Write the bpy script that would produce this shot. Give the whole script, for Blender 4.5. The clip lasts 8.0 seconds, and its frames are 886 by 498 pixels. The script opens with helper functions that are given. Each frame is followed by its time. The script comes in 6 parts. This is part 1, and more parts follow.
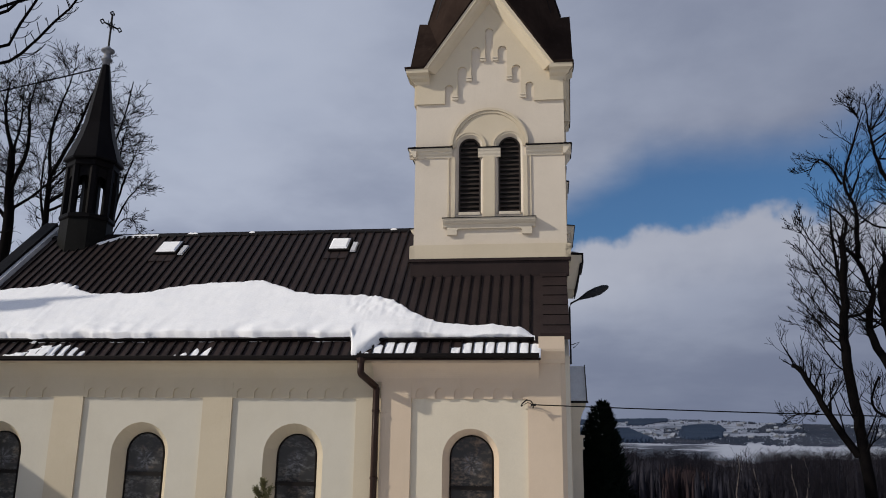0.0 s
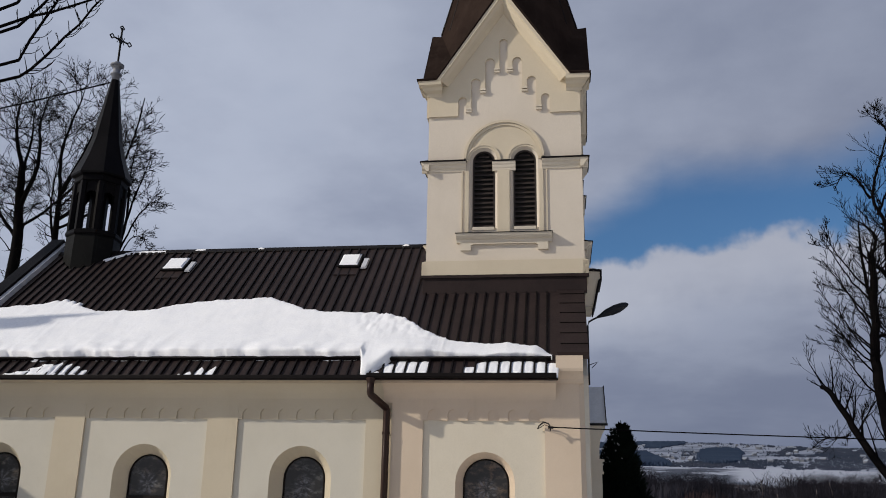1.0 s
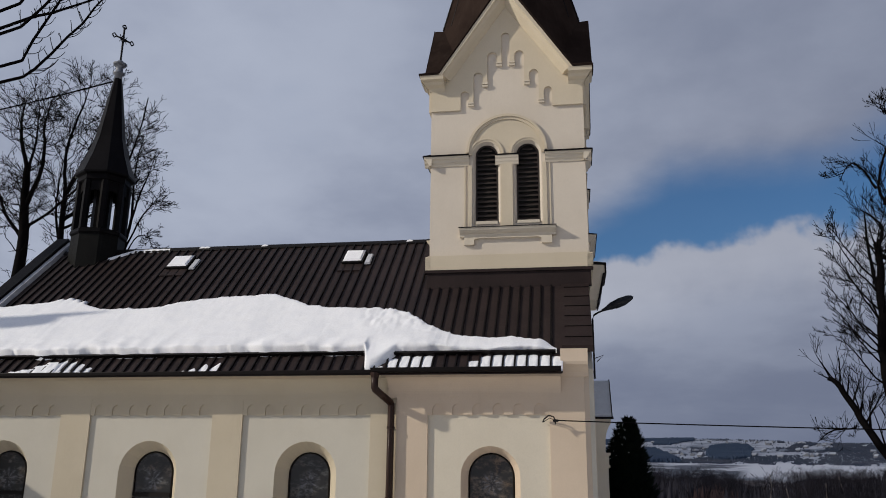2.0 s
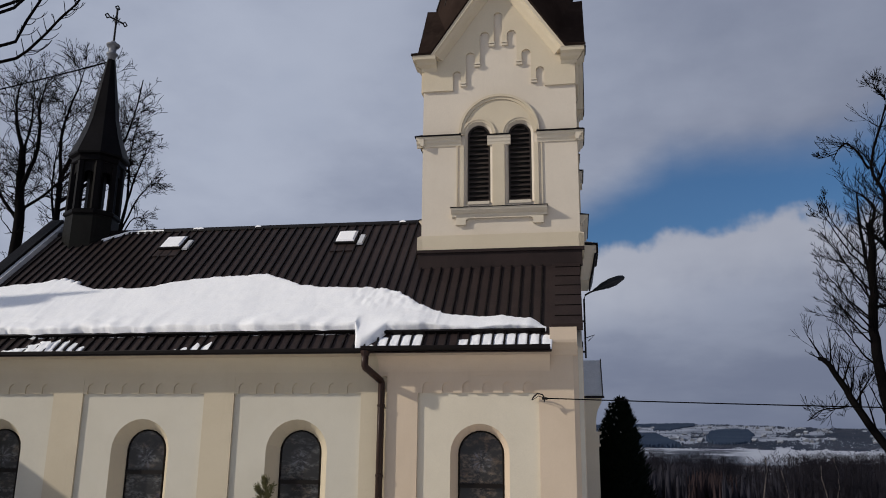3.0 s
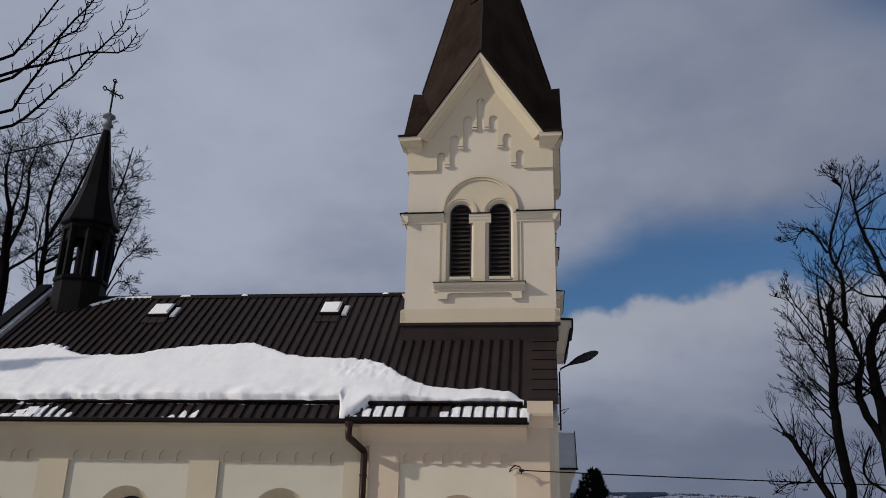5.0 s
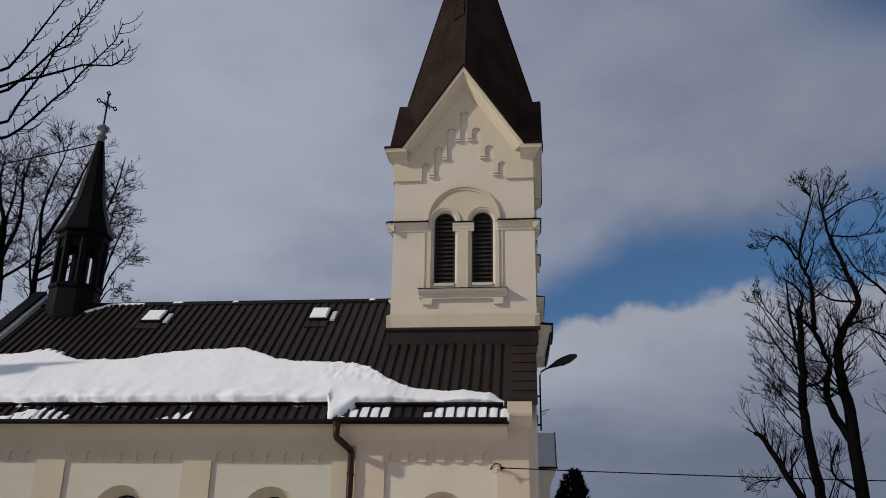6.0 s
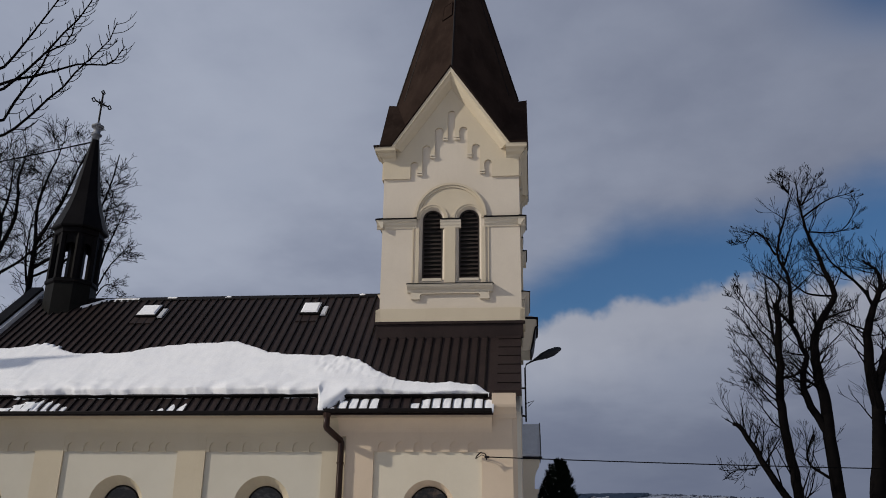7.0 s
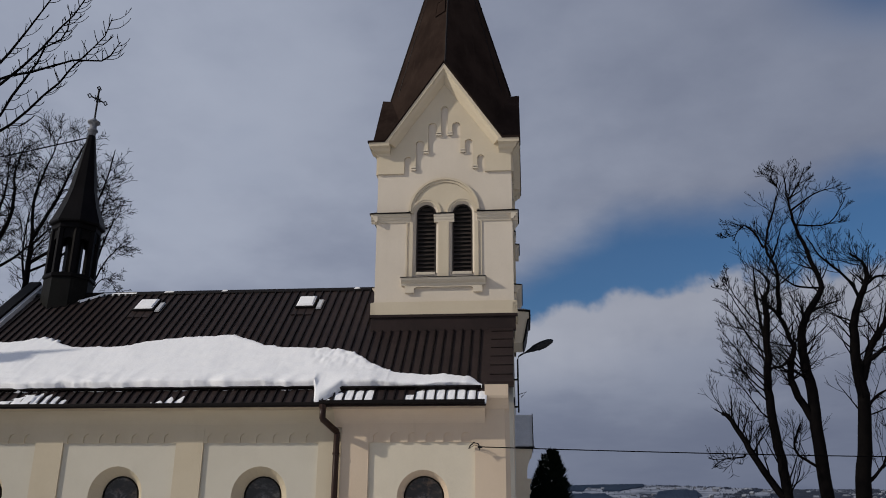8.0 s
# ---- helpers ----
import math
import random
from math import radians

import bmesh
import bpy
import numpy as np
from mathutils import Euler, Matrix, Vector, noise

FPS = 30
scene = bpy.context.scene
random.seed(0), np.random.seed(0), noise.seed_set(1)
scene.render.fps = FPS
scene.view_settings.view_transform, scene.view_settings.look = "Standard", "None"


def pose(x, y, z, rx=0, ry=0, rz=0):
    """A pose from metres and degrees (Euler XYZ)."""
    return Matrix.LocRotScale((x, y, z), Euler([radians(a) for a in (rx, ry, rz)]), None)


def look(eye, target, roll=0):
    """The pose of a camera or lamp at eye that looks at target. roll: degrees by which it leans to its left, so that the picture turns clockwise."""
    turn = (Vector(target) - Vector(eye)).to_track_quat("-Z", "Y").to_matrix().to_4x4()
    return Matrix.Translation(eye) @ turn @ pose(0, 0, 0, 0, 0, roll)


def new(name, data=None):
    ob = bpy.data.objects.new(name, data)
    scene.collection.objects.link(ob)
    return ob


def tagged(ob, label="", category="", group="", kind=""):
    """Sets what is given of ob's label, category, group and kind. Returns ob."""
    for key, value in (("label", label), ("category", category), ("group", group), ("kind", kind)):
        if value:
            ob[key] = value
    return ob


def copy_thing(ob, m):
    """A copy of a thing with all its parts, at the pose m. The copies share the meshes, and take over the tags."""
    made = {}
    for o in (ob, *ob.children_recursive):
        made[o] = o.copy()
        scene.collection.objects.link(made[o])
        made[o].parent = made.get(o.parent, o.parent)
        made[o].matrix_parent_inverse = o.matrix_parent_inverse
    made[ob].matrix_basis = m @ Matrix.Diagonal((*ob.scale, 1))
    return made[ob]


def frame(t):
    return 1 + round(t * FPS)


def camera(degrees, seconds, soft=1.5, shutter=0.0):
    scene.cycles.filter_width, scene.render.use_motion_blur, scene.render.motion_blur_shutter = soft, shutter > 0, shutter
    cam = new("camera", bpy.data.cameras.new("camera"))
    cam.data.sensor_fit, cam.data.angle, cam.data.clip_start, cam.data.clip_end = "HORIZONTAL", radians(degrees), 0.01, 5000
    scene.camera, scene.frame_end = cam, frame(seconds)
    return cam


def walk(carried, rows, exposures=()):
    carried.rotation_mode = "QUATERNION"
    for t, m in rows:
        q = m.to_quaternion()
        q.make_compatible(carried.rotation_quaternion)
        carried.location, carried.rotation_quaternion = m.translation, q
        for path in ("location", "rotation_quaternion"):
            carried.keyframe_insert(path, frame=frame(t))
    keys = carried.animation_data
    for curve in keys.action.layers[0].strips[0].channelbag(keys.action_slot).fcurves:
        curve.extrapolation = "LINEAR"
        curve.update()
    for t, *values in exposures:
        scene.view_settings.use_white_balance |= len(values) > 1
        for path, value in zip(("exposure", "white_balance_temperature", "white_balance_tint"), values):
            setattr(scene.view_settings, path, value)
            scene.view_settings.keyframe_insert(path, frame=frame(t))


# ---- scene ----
cam = camera(56.86, 8.0, soft=0.95)
PATH = [
    (0, (1.608, -22.391, 2.258), (0.359, -12.766, 4.666), 0.76),
    (0.5, (1.542, -21.869, 2.319), (0.204, -12.288, 4.852), 1.14),
    (1, (1.559, -21.642, 2.308), (0.134, -12.106, 4.960), 1.02),
    (1.5, (1.567, -21.588, 2.266), (0.070, -12.096, 5.037), 0.66),
    (2.8, (1.860, -21.500, 2.075), (0.340, -11.901, 4.430), 0.45),
    (3, (1.903, -21.498, 2.038), (0.374, -11.931, 4.511), 0.59),
    (3.5, (1.850, -21.503, 2.059), (0.383, -12.001, 4.807), 0.94),
    (4, (1.775, -21.558, 2.161), (0.348, -12.120, 5.142), 1.41),
    (4.5, (1.742, -22.032, 2.162), (0.438, -12.618, 5.275), 1.43),
    (6, (2.053, -23.409, 1.792), (0.993, -14.027, 5.089), 0.89),
    (6.5, (2.173, -23.764, 1.694), (1.162, -14.373, 4.977), 0.78),
    (7, (2.320, -24.041, 1.611), (1.332, -14.632, 4.850), 0.67),
    (7.5, (2.417, -24.250, 1.537), (1.449, -14.825, 4.735), 0.51),
    (8, (2.400, -24.406, 1.527), (1.472, -14.962, 4.682), 0.37),
]
walk(cam, [(t, look(eye, target, roll)) for t, eye, target, roll in PATH], [(0, -0.02), (0.5, 0.0), (1.0, 0.03), (1.5, -0.10), (3.0, -0.09), (3.5, -0.04), (4.0, -0.06), (4.5, -0.20), (6.0, -0.27), (8, -0.28)])

# ---------------------------------------------------------------- light
SUN_WAY = Vector((2.3, 1.0, -1.32)).normalized()
sun_data = bpy.data.lights.new("sun", "SUN")
sun_data.energy, sun_data.angle, sun_data.color = 3.1, radians(1.2), (1.0, 0.92, 0.80)
sun = new("sun", sun_data)
sun.rotation_mode = "QUATERNION"
sun.rotation_quaternion = SUN_WAY.to_track_quat("-Z", "Y")
sun.location = (-40, -20, 40)


class Nodes:
    """A short way to write node trees."""

    def __init__(self, tree):
        self.tree = tree
        tree.nodes.clear()

    def add(self, kind):
        return self.tree.nodes.new(kind)

    def put(self, socket, value):
        if isinstance(value, bpy.types.NodeSocket):
            self.tree.links.new(value, socket)
        elif value is not None:
            socket.default_value = value

    def math(self, op, a, b=None, c=None, clamp=False):
        node = self.add("ShaderNodeMath")
        node.operation, node.use_clamp = op, clamp
        for n, v in enumerate((a, b, c)):
            self.put(node.inputs[n], v)
        return node.outputs[0]

    def noise(self, vector, scale, detail=4.0, rough=0.55):
        node = self.add("ShaderNodeTexNoise")
        self.put(node.inputs["Vector"], vector)
        self.put(node.inputs["Scale"], scale)
        self.put(node.inputs["Detail"], detail)
        self.put(node.inputs["Roughness"], rough)
        return node.outputs["Fac"]

    def span(self, value, a, b, c=0.0, d=1.0, smooth=True):
        node = self.add("ShaderNodeMapRange")
        node.interpolation_type = "SMOOTHSTEP" if smooth else "LINEAR"
        for n, v in enumerate((value, a, b, c, d)):
            self.put(node.inputs[n], v)
        return node.outputs[0]

    def mix(self, fac, a, b, blend="MIX"):
        node = self.add("ShaderNodeMix")
        node.data_type, node.blend_type = "RGBA", blend
        self.put(node.inputs[0], fac)
        self.put(node.inputs[6], a if isinstance(a, bpy.types.NodeSocket) else (*a, 1))
        self.put(node.inputs[7], b if isinstance(b, bpy.types.NodeSocket) else (*b, 1))
        return node.outputs[2]


def build_world():
    """Broken cloud over blue: a sky texture with a deck of grey cloud, one clear gap and a heap cloud under it."""
    world = bpy.data.worlds.new("world")
    scene.world = world
    world.use_nodes = True
    n = Nodes(world.node_tree)
    sky = n.add("ShaderNodeTexSky")
    sky.sky_type, sky.sun_disc = "NISHITA", False
    sky.sun_elevation = math.asin(-SUN_WAY.z)
    sky.sun_rotation = math.atan2(-SUN_WAY.x, -SUN_WAY.y)
    sky.altitude = 500
    coord = n.add("ShaderNodeTexCoord").outputs["Generated"]
    sep = n.add("ShaderNodeSeparateXYZ")
    n.put(sep.inputs[0], coord)
    x, y, z = sep.outputs
    up = n.math("MAXIMUM", z, 0.0)
    flat = n.math("ADD", up, 0.22)
    plan = n.add("ShaderNodeCombineXYZ")
    n.put(plan.inputs[0], n.math("DIVIDE", x, flat))
    n.put(plan.inputs[1], n.math("DIVIDE", y, flat))
    n.put(plan.inputs[2], 2.1)
    big = n.noise(plan.outputs[0], 0.9, 5.0, 0.5)
    mid = n.noise(plan.outputs[0], 2.6, 6.0, 0.55)
    fine = n.noise(coord, 9.0, 6.0, 0.6)
    # the clear gap: a slanting band in the east-north-east, ragged at its rims
    ahead = n.math("MAXIMUM", y, 0.05)
    a = n.math("DIVIDE", x, ahead)
    e = n.math("DIVIDE", z, ahead)
    billow = n.noise(coord, 15.0, 4.0, 0.52)
    wob = n.math("ADD", n.math("MULTIPLY", n.math("SUBTRACT", billow, 0.5), 0.085), n.math("MULTIPLY", n.math("SUBTRACT", fine, 0.5), 0.035))
    wob2 = n.math("MULTIPLY", n.math("SUBTRACT", mid, 0.5), 0.07)
    # its lower rim is the crisp top of the heap cloud, its upper rim fades softly into the deck
    rim = n.math("ADD", n.math("MINIMUM", n.math("MULTIPLY_ADD", a, 0.20, 0.236), 0.286), n.span(a, 0.22, 0.34, 0.0, 0.012))
    lid = n.math("ADD", n.math("MULTIPLY_ADD", n.math("MINIMUM", a, 0.13), 0.68, 0.285), n.span(a, 0.30, 0.46, 0.0, 0.055))
    off = n.math("ADD", n.math("SUBTRACT", e, rim), wob)
    low = n.span(off, -0.010, 0.012)
    high = n.span(n.math("ADD", n.math("SUBTRACT", e, lid), wob2), 0.045, -0.04)
    side = n.math("MULTIPLY", n.span(a, -0.10, -0.01), n.span(a, 1.2, 0.6))
    front = n.span(y, 0.0, 0.2)
    gap = n.math("MULTIPLY", n.math("MULTIPLY", low, high), n.math("MULTIPLY", side, front))
    rest = n.span(big, 0.62, 0.72, 0.0, 0.5)
    clear = n.math("MAXIMUM", n.math("MULTIPLY", gap, 0.95), n.math("MULTIPLY", rest, n.span(e, 0.3, 0.7)))
    # clear blue again high in the north-east
    rift = n.math("MULTIPLY", n.span(n.math("ADD", e, wob2), 0.58, 0.72), n.span(n.math("ADD", a, wob2), 0.30, 0.50, 0.0, 0.85))
    clear = n.math("MAXIMUM", clear, n.math("MULTIPLY", rift, front))
    shade = n.math("ADD", n.math("MULTIPLY", big, 0.62), n.math("MULTIPLY", mid, 0.38))
    cloud = n.mix(n.span(shade, 0.38, 0.62), CLOUD_DARK, CLOUD_LIGHT)
    # the sunlit crest of the heap cloud
    crest = n.math("MULTIPLY", n.span(off, -0.12, -0.012), n.span(off, 0.03, -0.01))
    crest = n.math("MULTIPLY", crest, n.math("MULTIPLY", side, front))
    cloud = n.mix(n.math("MULTIPLY", crest, 0.60), cloud, CLOUD_CREST)
    # cloud towards the sun's side is brighter
    tint = n.mix(n.span(a, 0.5, -0.6), (0.81, 0.832, 0.885), (1.24, 1.26, 1.275))
    cloud = n.mix(1.0, cloud, tint, "MULTIPLY")
    haze = n.span(z, 0.21, 0.02)
    cloud = n.mix(n.math("MULTIPLY", haze, 0.72), cloud, CLOUD_HAZE)
    scaled = n.mix(1.0, sky.outputs[0], SKY_GAIN, "MULTIPLY")
    colour = n.mix(clear, cloud, scaled)
    bg = n.add("ShaderNodeBackground")
    n.put(bg.inputs[0], colour)
    n.put(bg.inputs[1], 1.0)
    n.put(n.add("ShaderNodeOutputWorld").inputs[0], bg.outputs[0])


SKY_GAIN = (0.035, 0.060, 0.083)
CLOUD_DARK, CLOUD_LIGHT = (0.235, 0.262, 0.345), (0.35, 0.38, 0.465)
CLOUD_CREST, CLOUD_HAZE = (0.52, 0.53, 0.58), (0.135, 0.162, 0.244)
build_world()


# ---------------------------------------------------------------- materials
def surface(name, colour, second=None, rough=0.7, metal=0.0, scale=1.5, grain=40.0, amount=0.5, bump=0.15, dirt=0.0, dirt_colour=(0.1, 0.09, 0.08), streaks=0.0, vary=0.0, spec=0.5):
    """A painted, plastered or weathered surface: two tones in large clouds, a fine grain, optional dirt, streaks and a change from piece to piece."""
    m = bpy.data.materials.new(name)
    m.use_nodes = True
    n = Nodes(m.node_tree)
    geo = n.add("ShaderNodeNewGeometry").outputs["Position"]
    second = second or tuple(c * 0.8 for c in colour)
    tone = n.noise(geo, scale, 5.0, 0.6)
    fine = n.noise(geo, grain, 3.0, 0.6)
    c = n.mix(n.math("MULTIPLY", n.span(tone, 0.35, 0.68), amount), colour, second)
    c = n.mix(n.span(fine, 0.3, 0.75, 0.0, 0.22), c, tuple(v * 0.6 for v in colour))
    if streaks:
        stretch = n.add("ShaderNodeMapping")
        n.put(stretch.inputs[0], geo)
        stretch.inputs["Scale"].default_value = (5.0, 5.0, 0.35)
        run = n.noise(stretch.outputs[0], 1.0, 5.0, 0.65)
        c = n.mix(n.span(run, 0.52, 0.8, 0.0, streaks), c, dirt_colour)
    if dirt:
        spot = n.noise(geo, scale * 2.7, 7.0, 0.7)
        c = n.mix(n.span(spot, 0.55, 0.8, 0.0, dirt), c, dirt_colour)
    if vary:
        info = n.add("ShaderNodeObjectInfo").outputs["Random"]
        c = n.mix(n.math("MULTIPLY", info, vary), c, tuple(v * 0.45 for v in colour))
    b = n.add("ShaderNodeBsdfPrincipled")
    n.put(b.inputs["Base Color"], c)
    n.put(b.inputs["Roughness"], n.span(fine, 0.2, 0.8, max(rough - 0.08, 0.02), min(rough + 0.1, 1.0)))
    n.put(b.inputs["Metallic"], metal)
    n.put(b.inputs["Specular IOR Level"], spec)
    if bump:
        height = n.add("ShaderNodeBump")
        n.put(height.inputs["Strength"], bump)
        n.put(height.inputs["Distance"], 0.02)
        n.put(height.inputs["Height"], n.math("ADD", n.math("MULTIPLY", fine, 0.5), tone))
        n.put(b.inputs["Normal"], height.outputs[0])
    n.put(n.add("ShaderNodeOutputMaterial").inputs[0], b.outputs[0])
    return m


def stained_glass(name, pale=(0.120, 0.122, 0.122), amber=(0.112, 0.090, 0.070)):
    """Old painted church glass seen from outside: dark and glossy, with a pale, worn figure across it."""
    m = bpy.data.materials.new(name)
    m.use_nodes = True
    n = Nodes(m.node_tree)
    geo = n.add("ShaderNodeNewGeometry").outputs["Position"]
    flat = n.add("ShaderNodeMapping")
    n.put(flat.inputs[0], geo)
    flat.inputs["Scale"].default_value = (1.0, 1.0, 1.7)
    broad = n.noise(flat.outputs[0], 1.9, 3.0, 0.55)
    lace = n.noise(flat.outputs[0], 7.5, 8.0, 0.72)
    hue = n.noise(geo, 3.3, 2.0, 0.5)
    tint = n.mix(n.span(hue, 0.40, 0.62), pale, amber)
    tint = n.mix(n.span(hue, 0.60, 0.72, 0.0, 0.7), tint, (0.075, 0.060, 0.105))
    amount = n.math("MULTIPLY", n.span(broad, 0.40, 0.62), n.span(lace, 0.42, 0.62))
    c = n.mix(amount, (0.020, 0.0195, 0.019), tint)
    # a worn medallion of thin rays in the upper half of each pane
    own = n.add("ShaderNodeSeparateXYZ")
    n.put(own.inputs[0], n.add("ShaderNodeTexCoord").outputs["Generated"])
    du = n.math("DIVIDE", n.math("SUBTRACT", own.outputs[0], 0.5), 0.30)
    dv = n.math("DIVIDE", n.math("SUBTRACT", own.outputs[2], 0.69), 0.14)
    far = n.math("SQRT", n.math("ADD", n.math("MULTIPLY", du, du), n.math("MULTIPLY", dv, dv)))
    ray = n.span(n.math("SINE", n.math("MULTIPLY", n.math("ARCTAN2", dv, du), 9.0)), -0.2, 0.9, 0.25, 1.0)
    ring = n.math("MULTIPLY", n.span(far, 1.05, 0.55), n.span(far, 0.02, 0.30, 0.5, 1.0))
    worn = n.math("MULTIPLY", n.math("MULTIPLY", ring, ray), n.span(lace, 0.40, 0.60, 0.1, 0.85))
    c = n.mix(worn, c, (0.15, 0.15, 0.165))
    b = n.add("ShaderNodeBsdfPrincipled")
    n.put(b.inputs["Base Color"], c)
    n.put(b.inputs["Roughness"], 0.25)
    n.put(b.inputs["Specular IOR Level"], 0.42)
    height = n.add("ShaderNodeBump")
    n.put(height.inputs["Strength"], 0.2)
    n.put(height.inputs["Distance"], 0.02)
    n.put(height.inputs["Height"], lace)
    n.put(b.inputs["Normal"], height.outputs[0])
    n.put(n.add("ShaderNodeOutputMaterial").inputs[0], b.outputs[0])
    return m


def ground_cover(name):
    """Thawed brown grass with snow rags near the church, snow-covered fields across the valley."""
    m = bpy.data.materials.new(name)
    m.use_nodes = True
    n = Nodes(m.node_tree)
    geo = n.add("ShaderNodeNewGeometry").outputs["Position"]
    sep = n.add("ShaderNodeSeparateXYZ")
    n.put(sep.inputs[0], geo)
    earth = n.mix(n.noise(geo, 1.7, 6.0, 0.6), (0.055, 0.045, 0.030), (0.11, 0.095, 0.055))
    rag = n.span(n.noise(geo, 0.23, 6.0, 0.65), 0.44, 0.54)
    near = n.mix(n.span(rag, 0.0, 1.0, 0.62, 0.97), earth, (0.82, 0.80, 0.775))
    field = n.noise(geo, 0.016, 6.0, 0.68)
    # far snow dulled and blued: distance haze and cloud shade put into its colour
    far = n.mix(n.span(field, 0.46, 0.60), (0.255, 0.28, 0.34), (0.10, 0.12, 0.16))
    wooded = n.mix(n.noise(geo, 0.3, 4.0, 0.6), (0.020, 0.017, 0.018), (0.045, 0.033, 0.029))
    wooded = n.mix(n.span(n.noise(geo, 0.11, 5.0, 0.65), 0.52, 0.60, 0.0, 0.8), wooded, (0.22, 0.23, 0.27))
    c = n.mix(n.span(sep.outputs[1], 8.0, 20.0), near, wooded)
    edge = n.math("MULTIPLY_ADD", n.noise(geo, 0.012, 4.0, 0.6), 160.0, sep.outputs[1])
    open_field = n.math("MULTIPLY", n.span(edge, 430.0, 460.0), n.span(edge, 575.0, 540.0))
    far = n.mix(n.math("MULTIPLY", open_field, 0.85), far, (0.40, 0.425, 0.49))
    bearing = n.math("DIVIDE", sep.outputs[0], n.math("MAXIMUM", sep.outputs[1], 1.0))
    copse = n.math("MULTIPLY", n.span(bearing, 0.215, 0.195), n.span(edge, 540.0, 510.0))
    copse = n.math("MULTIPLY", copse, n.span(n.noise(geo, 0.05, 4.0, 0.6), 0.36, 0.52))
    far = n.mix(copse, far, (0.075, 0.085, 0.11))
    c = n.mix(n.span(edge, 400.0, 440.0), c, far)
    b = n.add("ShaderNodeBsdfPrincipled")
    n.put(b.inputs["Base Color"], c)
    n.put(b.inputs["Roughness"], 0.95)
    n.put(b.inputs["Specular IOR Level"], 0.05)
    n.put(n.add("ShaderNodeOutputMaterial").inputs[0], b.outputs[0])
    return m


PLASTER = surface("cream_plaster", (0.64, 0.57, 0.46), (0.58, 0.51, 0.40), 0.85, scale=0.7, grain=55, amount=0.6, bump=0.12, dirt=0.12, dirt_colour=(0.38, 0.33, 0.26), streaks=0.10, spec=0.2)
PLASTER_PALE = surface("pale_plaster", (0.585, 0.55, 0.465), (0.52, 0.485, 0.405), 0.85, scale=0.7, grain=55, amount=0.6, bump=0.12, dirt=0.10, dirt_colour=(0.40, 0.36, 0.29), streaks=0.08, spec=0.2)
PLASTER_WARM = surface("ochre_plaster", (0.63, 0.515, 0.395), (0.57, 0.46, 0.345), 0.85, scale=0.8, grain=55, amount=0.6, bump=0.12, dirt=0.12, dirt_colour=(0.36, 0.29, 0.21), streaks=0.12, spec=0.2)
PORCH_PALE = surface("porch_pale_plaster", (0.665, 0.605, 0.49), (0.605, 0.545, 0.435), 0.85, scale=0.7, grain=55, amount=0.6, bump=0.12, dirt=0.10, dirt_colour=(0.40, 0.35, 0.28), streaks=0.08, spec=0.2)
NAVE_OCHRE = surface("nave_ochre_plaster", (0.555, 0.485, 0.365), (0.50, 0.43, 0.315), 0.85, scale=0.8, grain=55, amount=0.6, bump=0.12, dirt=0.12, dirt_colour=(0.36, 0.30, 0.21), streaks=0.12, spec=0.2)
TOWER_PALE = surface("tower_plaster", (0.655, 0.582, 0.485), (0.595, 0.525, 0.43), 0.85, scale=0.7, grain=55, amount=0.6, bump=0.12, dirt=0.10, dirt_colour=(0.42, 0.36, 0.28), streaks=0.10, spec=0.2)
TOWER_WARM = surface("tower_peach_plaster", (0.61, 0.53, 0.40), (0.555, 0.475, 0.35), 0.85, scale=0.7, grain=55, amount=0.6, bump=0.12, dirt=0.10, dirt_colour=(0.40, 0.33, 0.25), streaks=0.10, spec=0.2)
ROOF = surface("brown_sheet_roof", (0.0350, 0.0238, 0.0222), (0.0240, 0.0167, 0.0160), 0.55, scale=1.6, grain=25, amount=0.9, bump=0.12, dirt=0.40, dirt_colour=(0.050, 0.038, 0.033), streaks=0.30, vary=0.35, spec=0.12)
ROOF_DARK = surface("dark_trim_and_seam_shade", (0.0068, 0.0048, 0.0046), None, 0.5, scale=2.0, grain=25, bump=0.08, spec=0.12)
SPIRE = surface("spire_sheet", (0.033, 0.0225, 0.0185), (0.019, 0.0130, 0.0110), 0.55, scale=0.9, grain=14, amount=0.9, bump=0.05, dirt=0.45, dirt_colour=(0.052, 0.038, 0.031), streaks=0.40, spec=0.0)
TURRET = surface("old_dark_metal", (0.0030, 0.0026, 0.0031), (0.0068, 0.0060, 0.0066), 0.45, scale=1.3, grain=25, amount=0.8, bump=0.15, dirt=0.25, dirt_colour=(0.011, 0.009, 0.0085), streaks=0.2, spec=0.05)
TURRET_FOOT = surface("worn_grey_sheet", (0.0085, 0.0085, 0.0080), (0.0048, 0.0047, 0.0046), 0.5, scale=1.6, grain=25, amount=0.8, bump=0.12, dirt=0.3, dirt_colour=(0.022, 0.021, 0.019), streaks=0.35, spec=0.05)
ZINC = surface("weathered_zinc", (0.50, 0.51, 0.54), (0.36, 0.37, 0.39), 0.5, metal=0.0, scale=4, grain=30, bump=0.1, dirt=0.3)
PIPE = surface("brown_pipe", (0.032, 0.0165, 0.0125), None, 0.4, scale=3, grain=30, bump=0.05, spec=0.2)
LOUVRE = surface("brown_louvre", (0.040, 0.031, 0.027), (0.026, 0.021, 0.019), 0.6, scale=4, grain=30, bump=0.1, spec=0.2)
VOID = surface("dark_interior", (0.01, 0.01, 0.01), None, 0.9, bump=0)
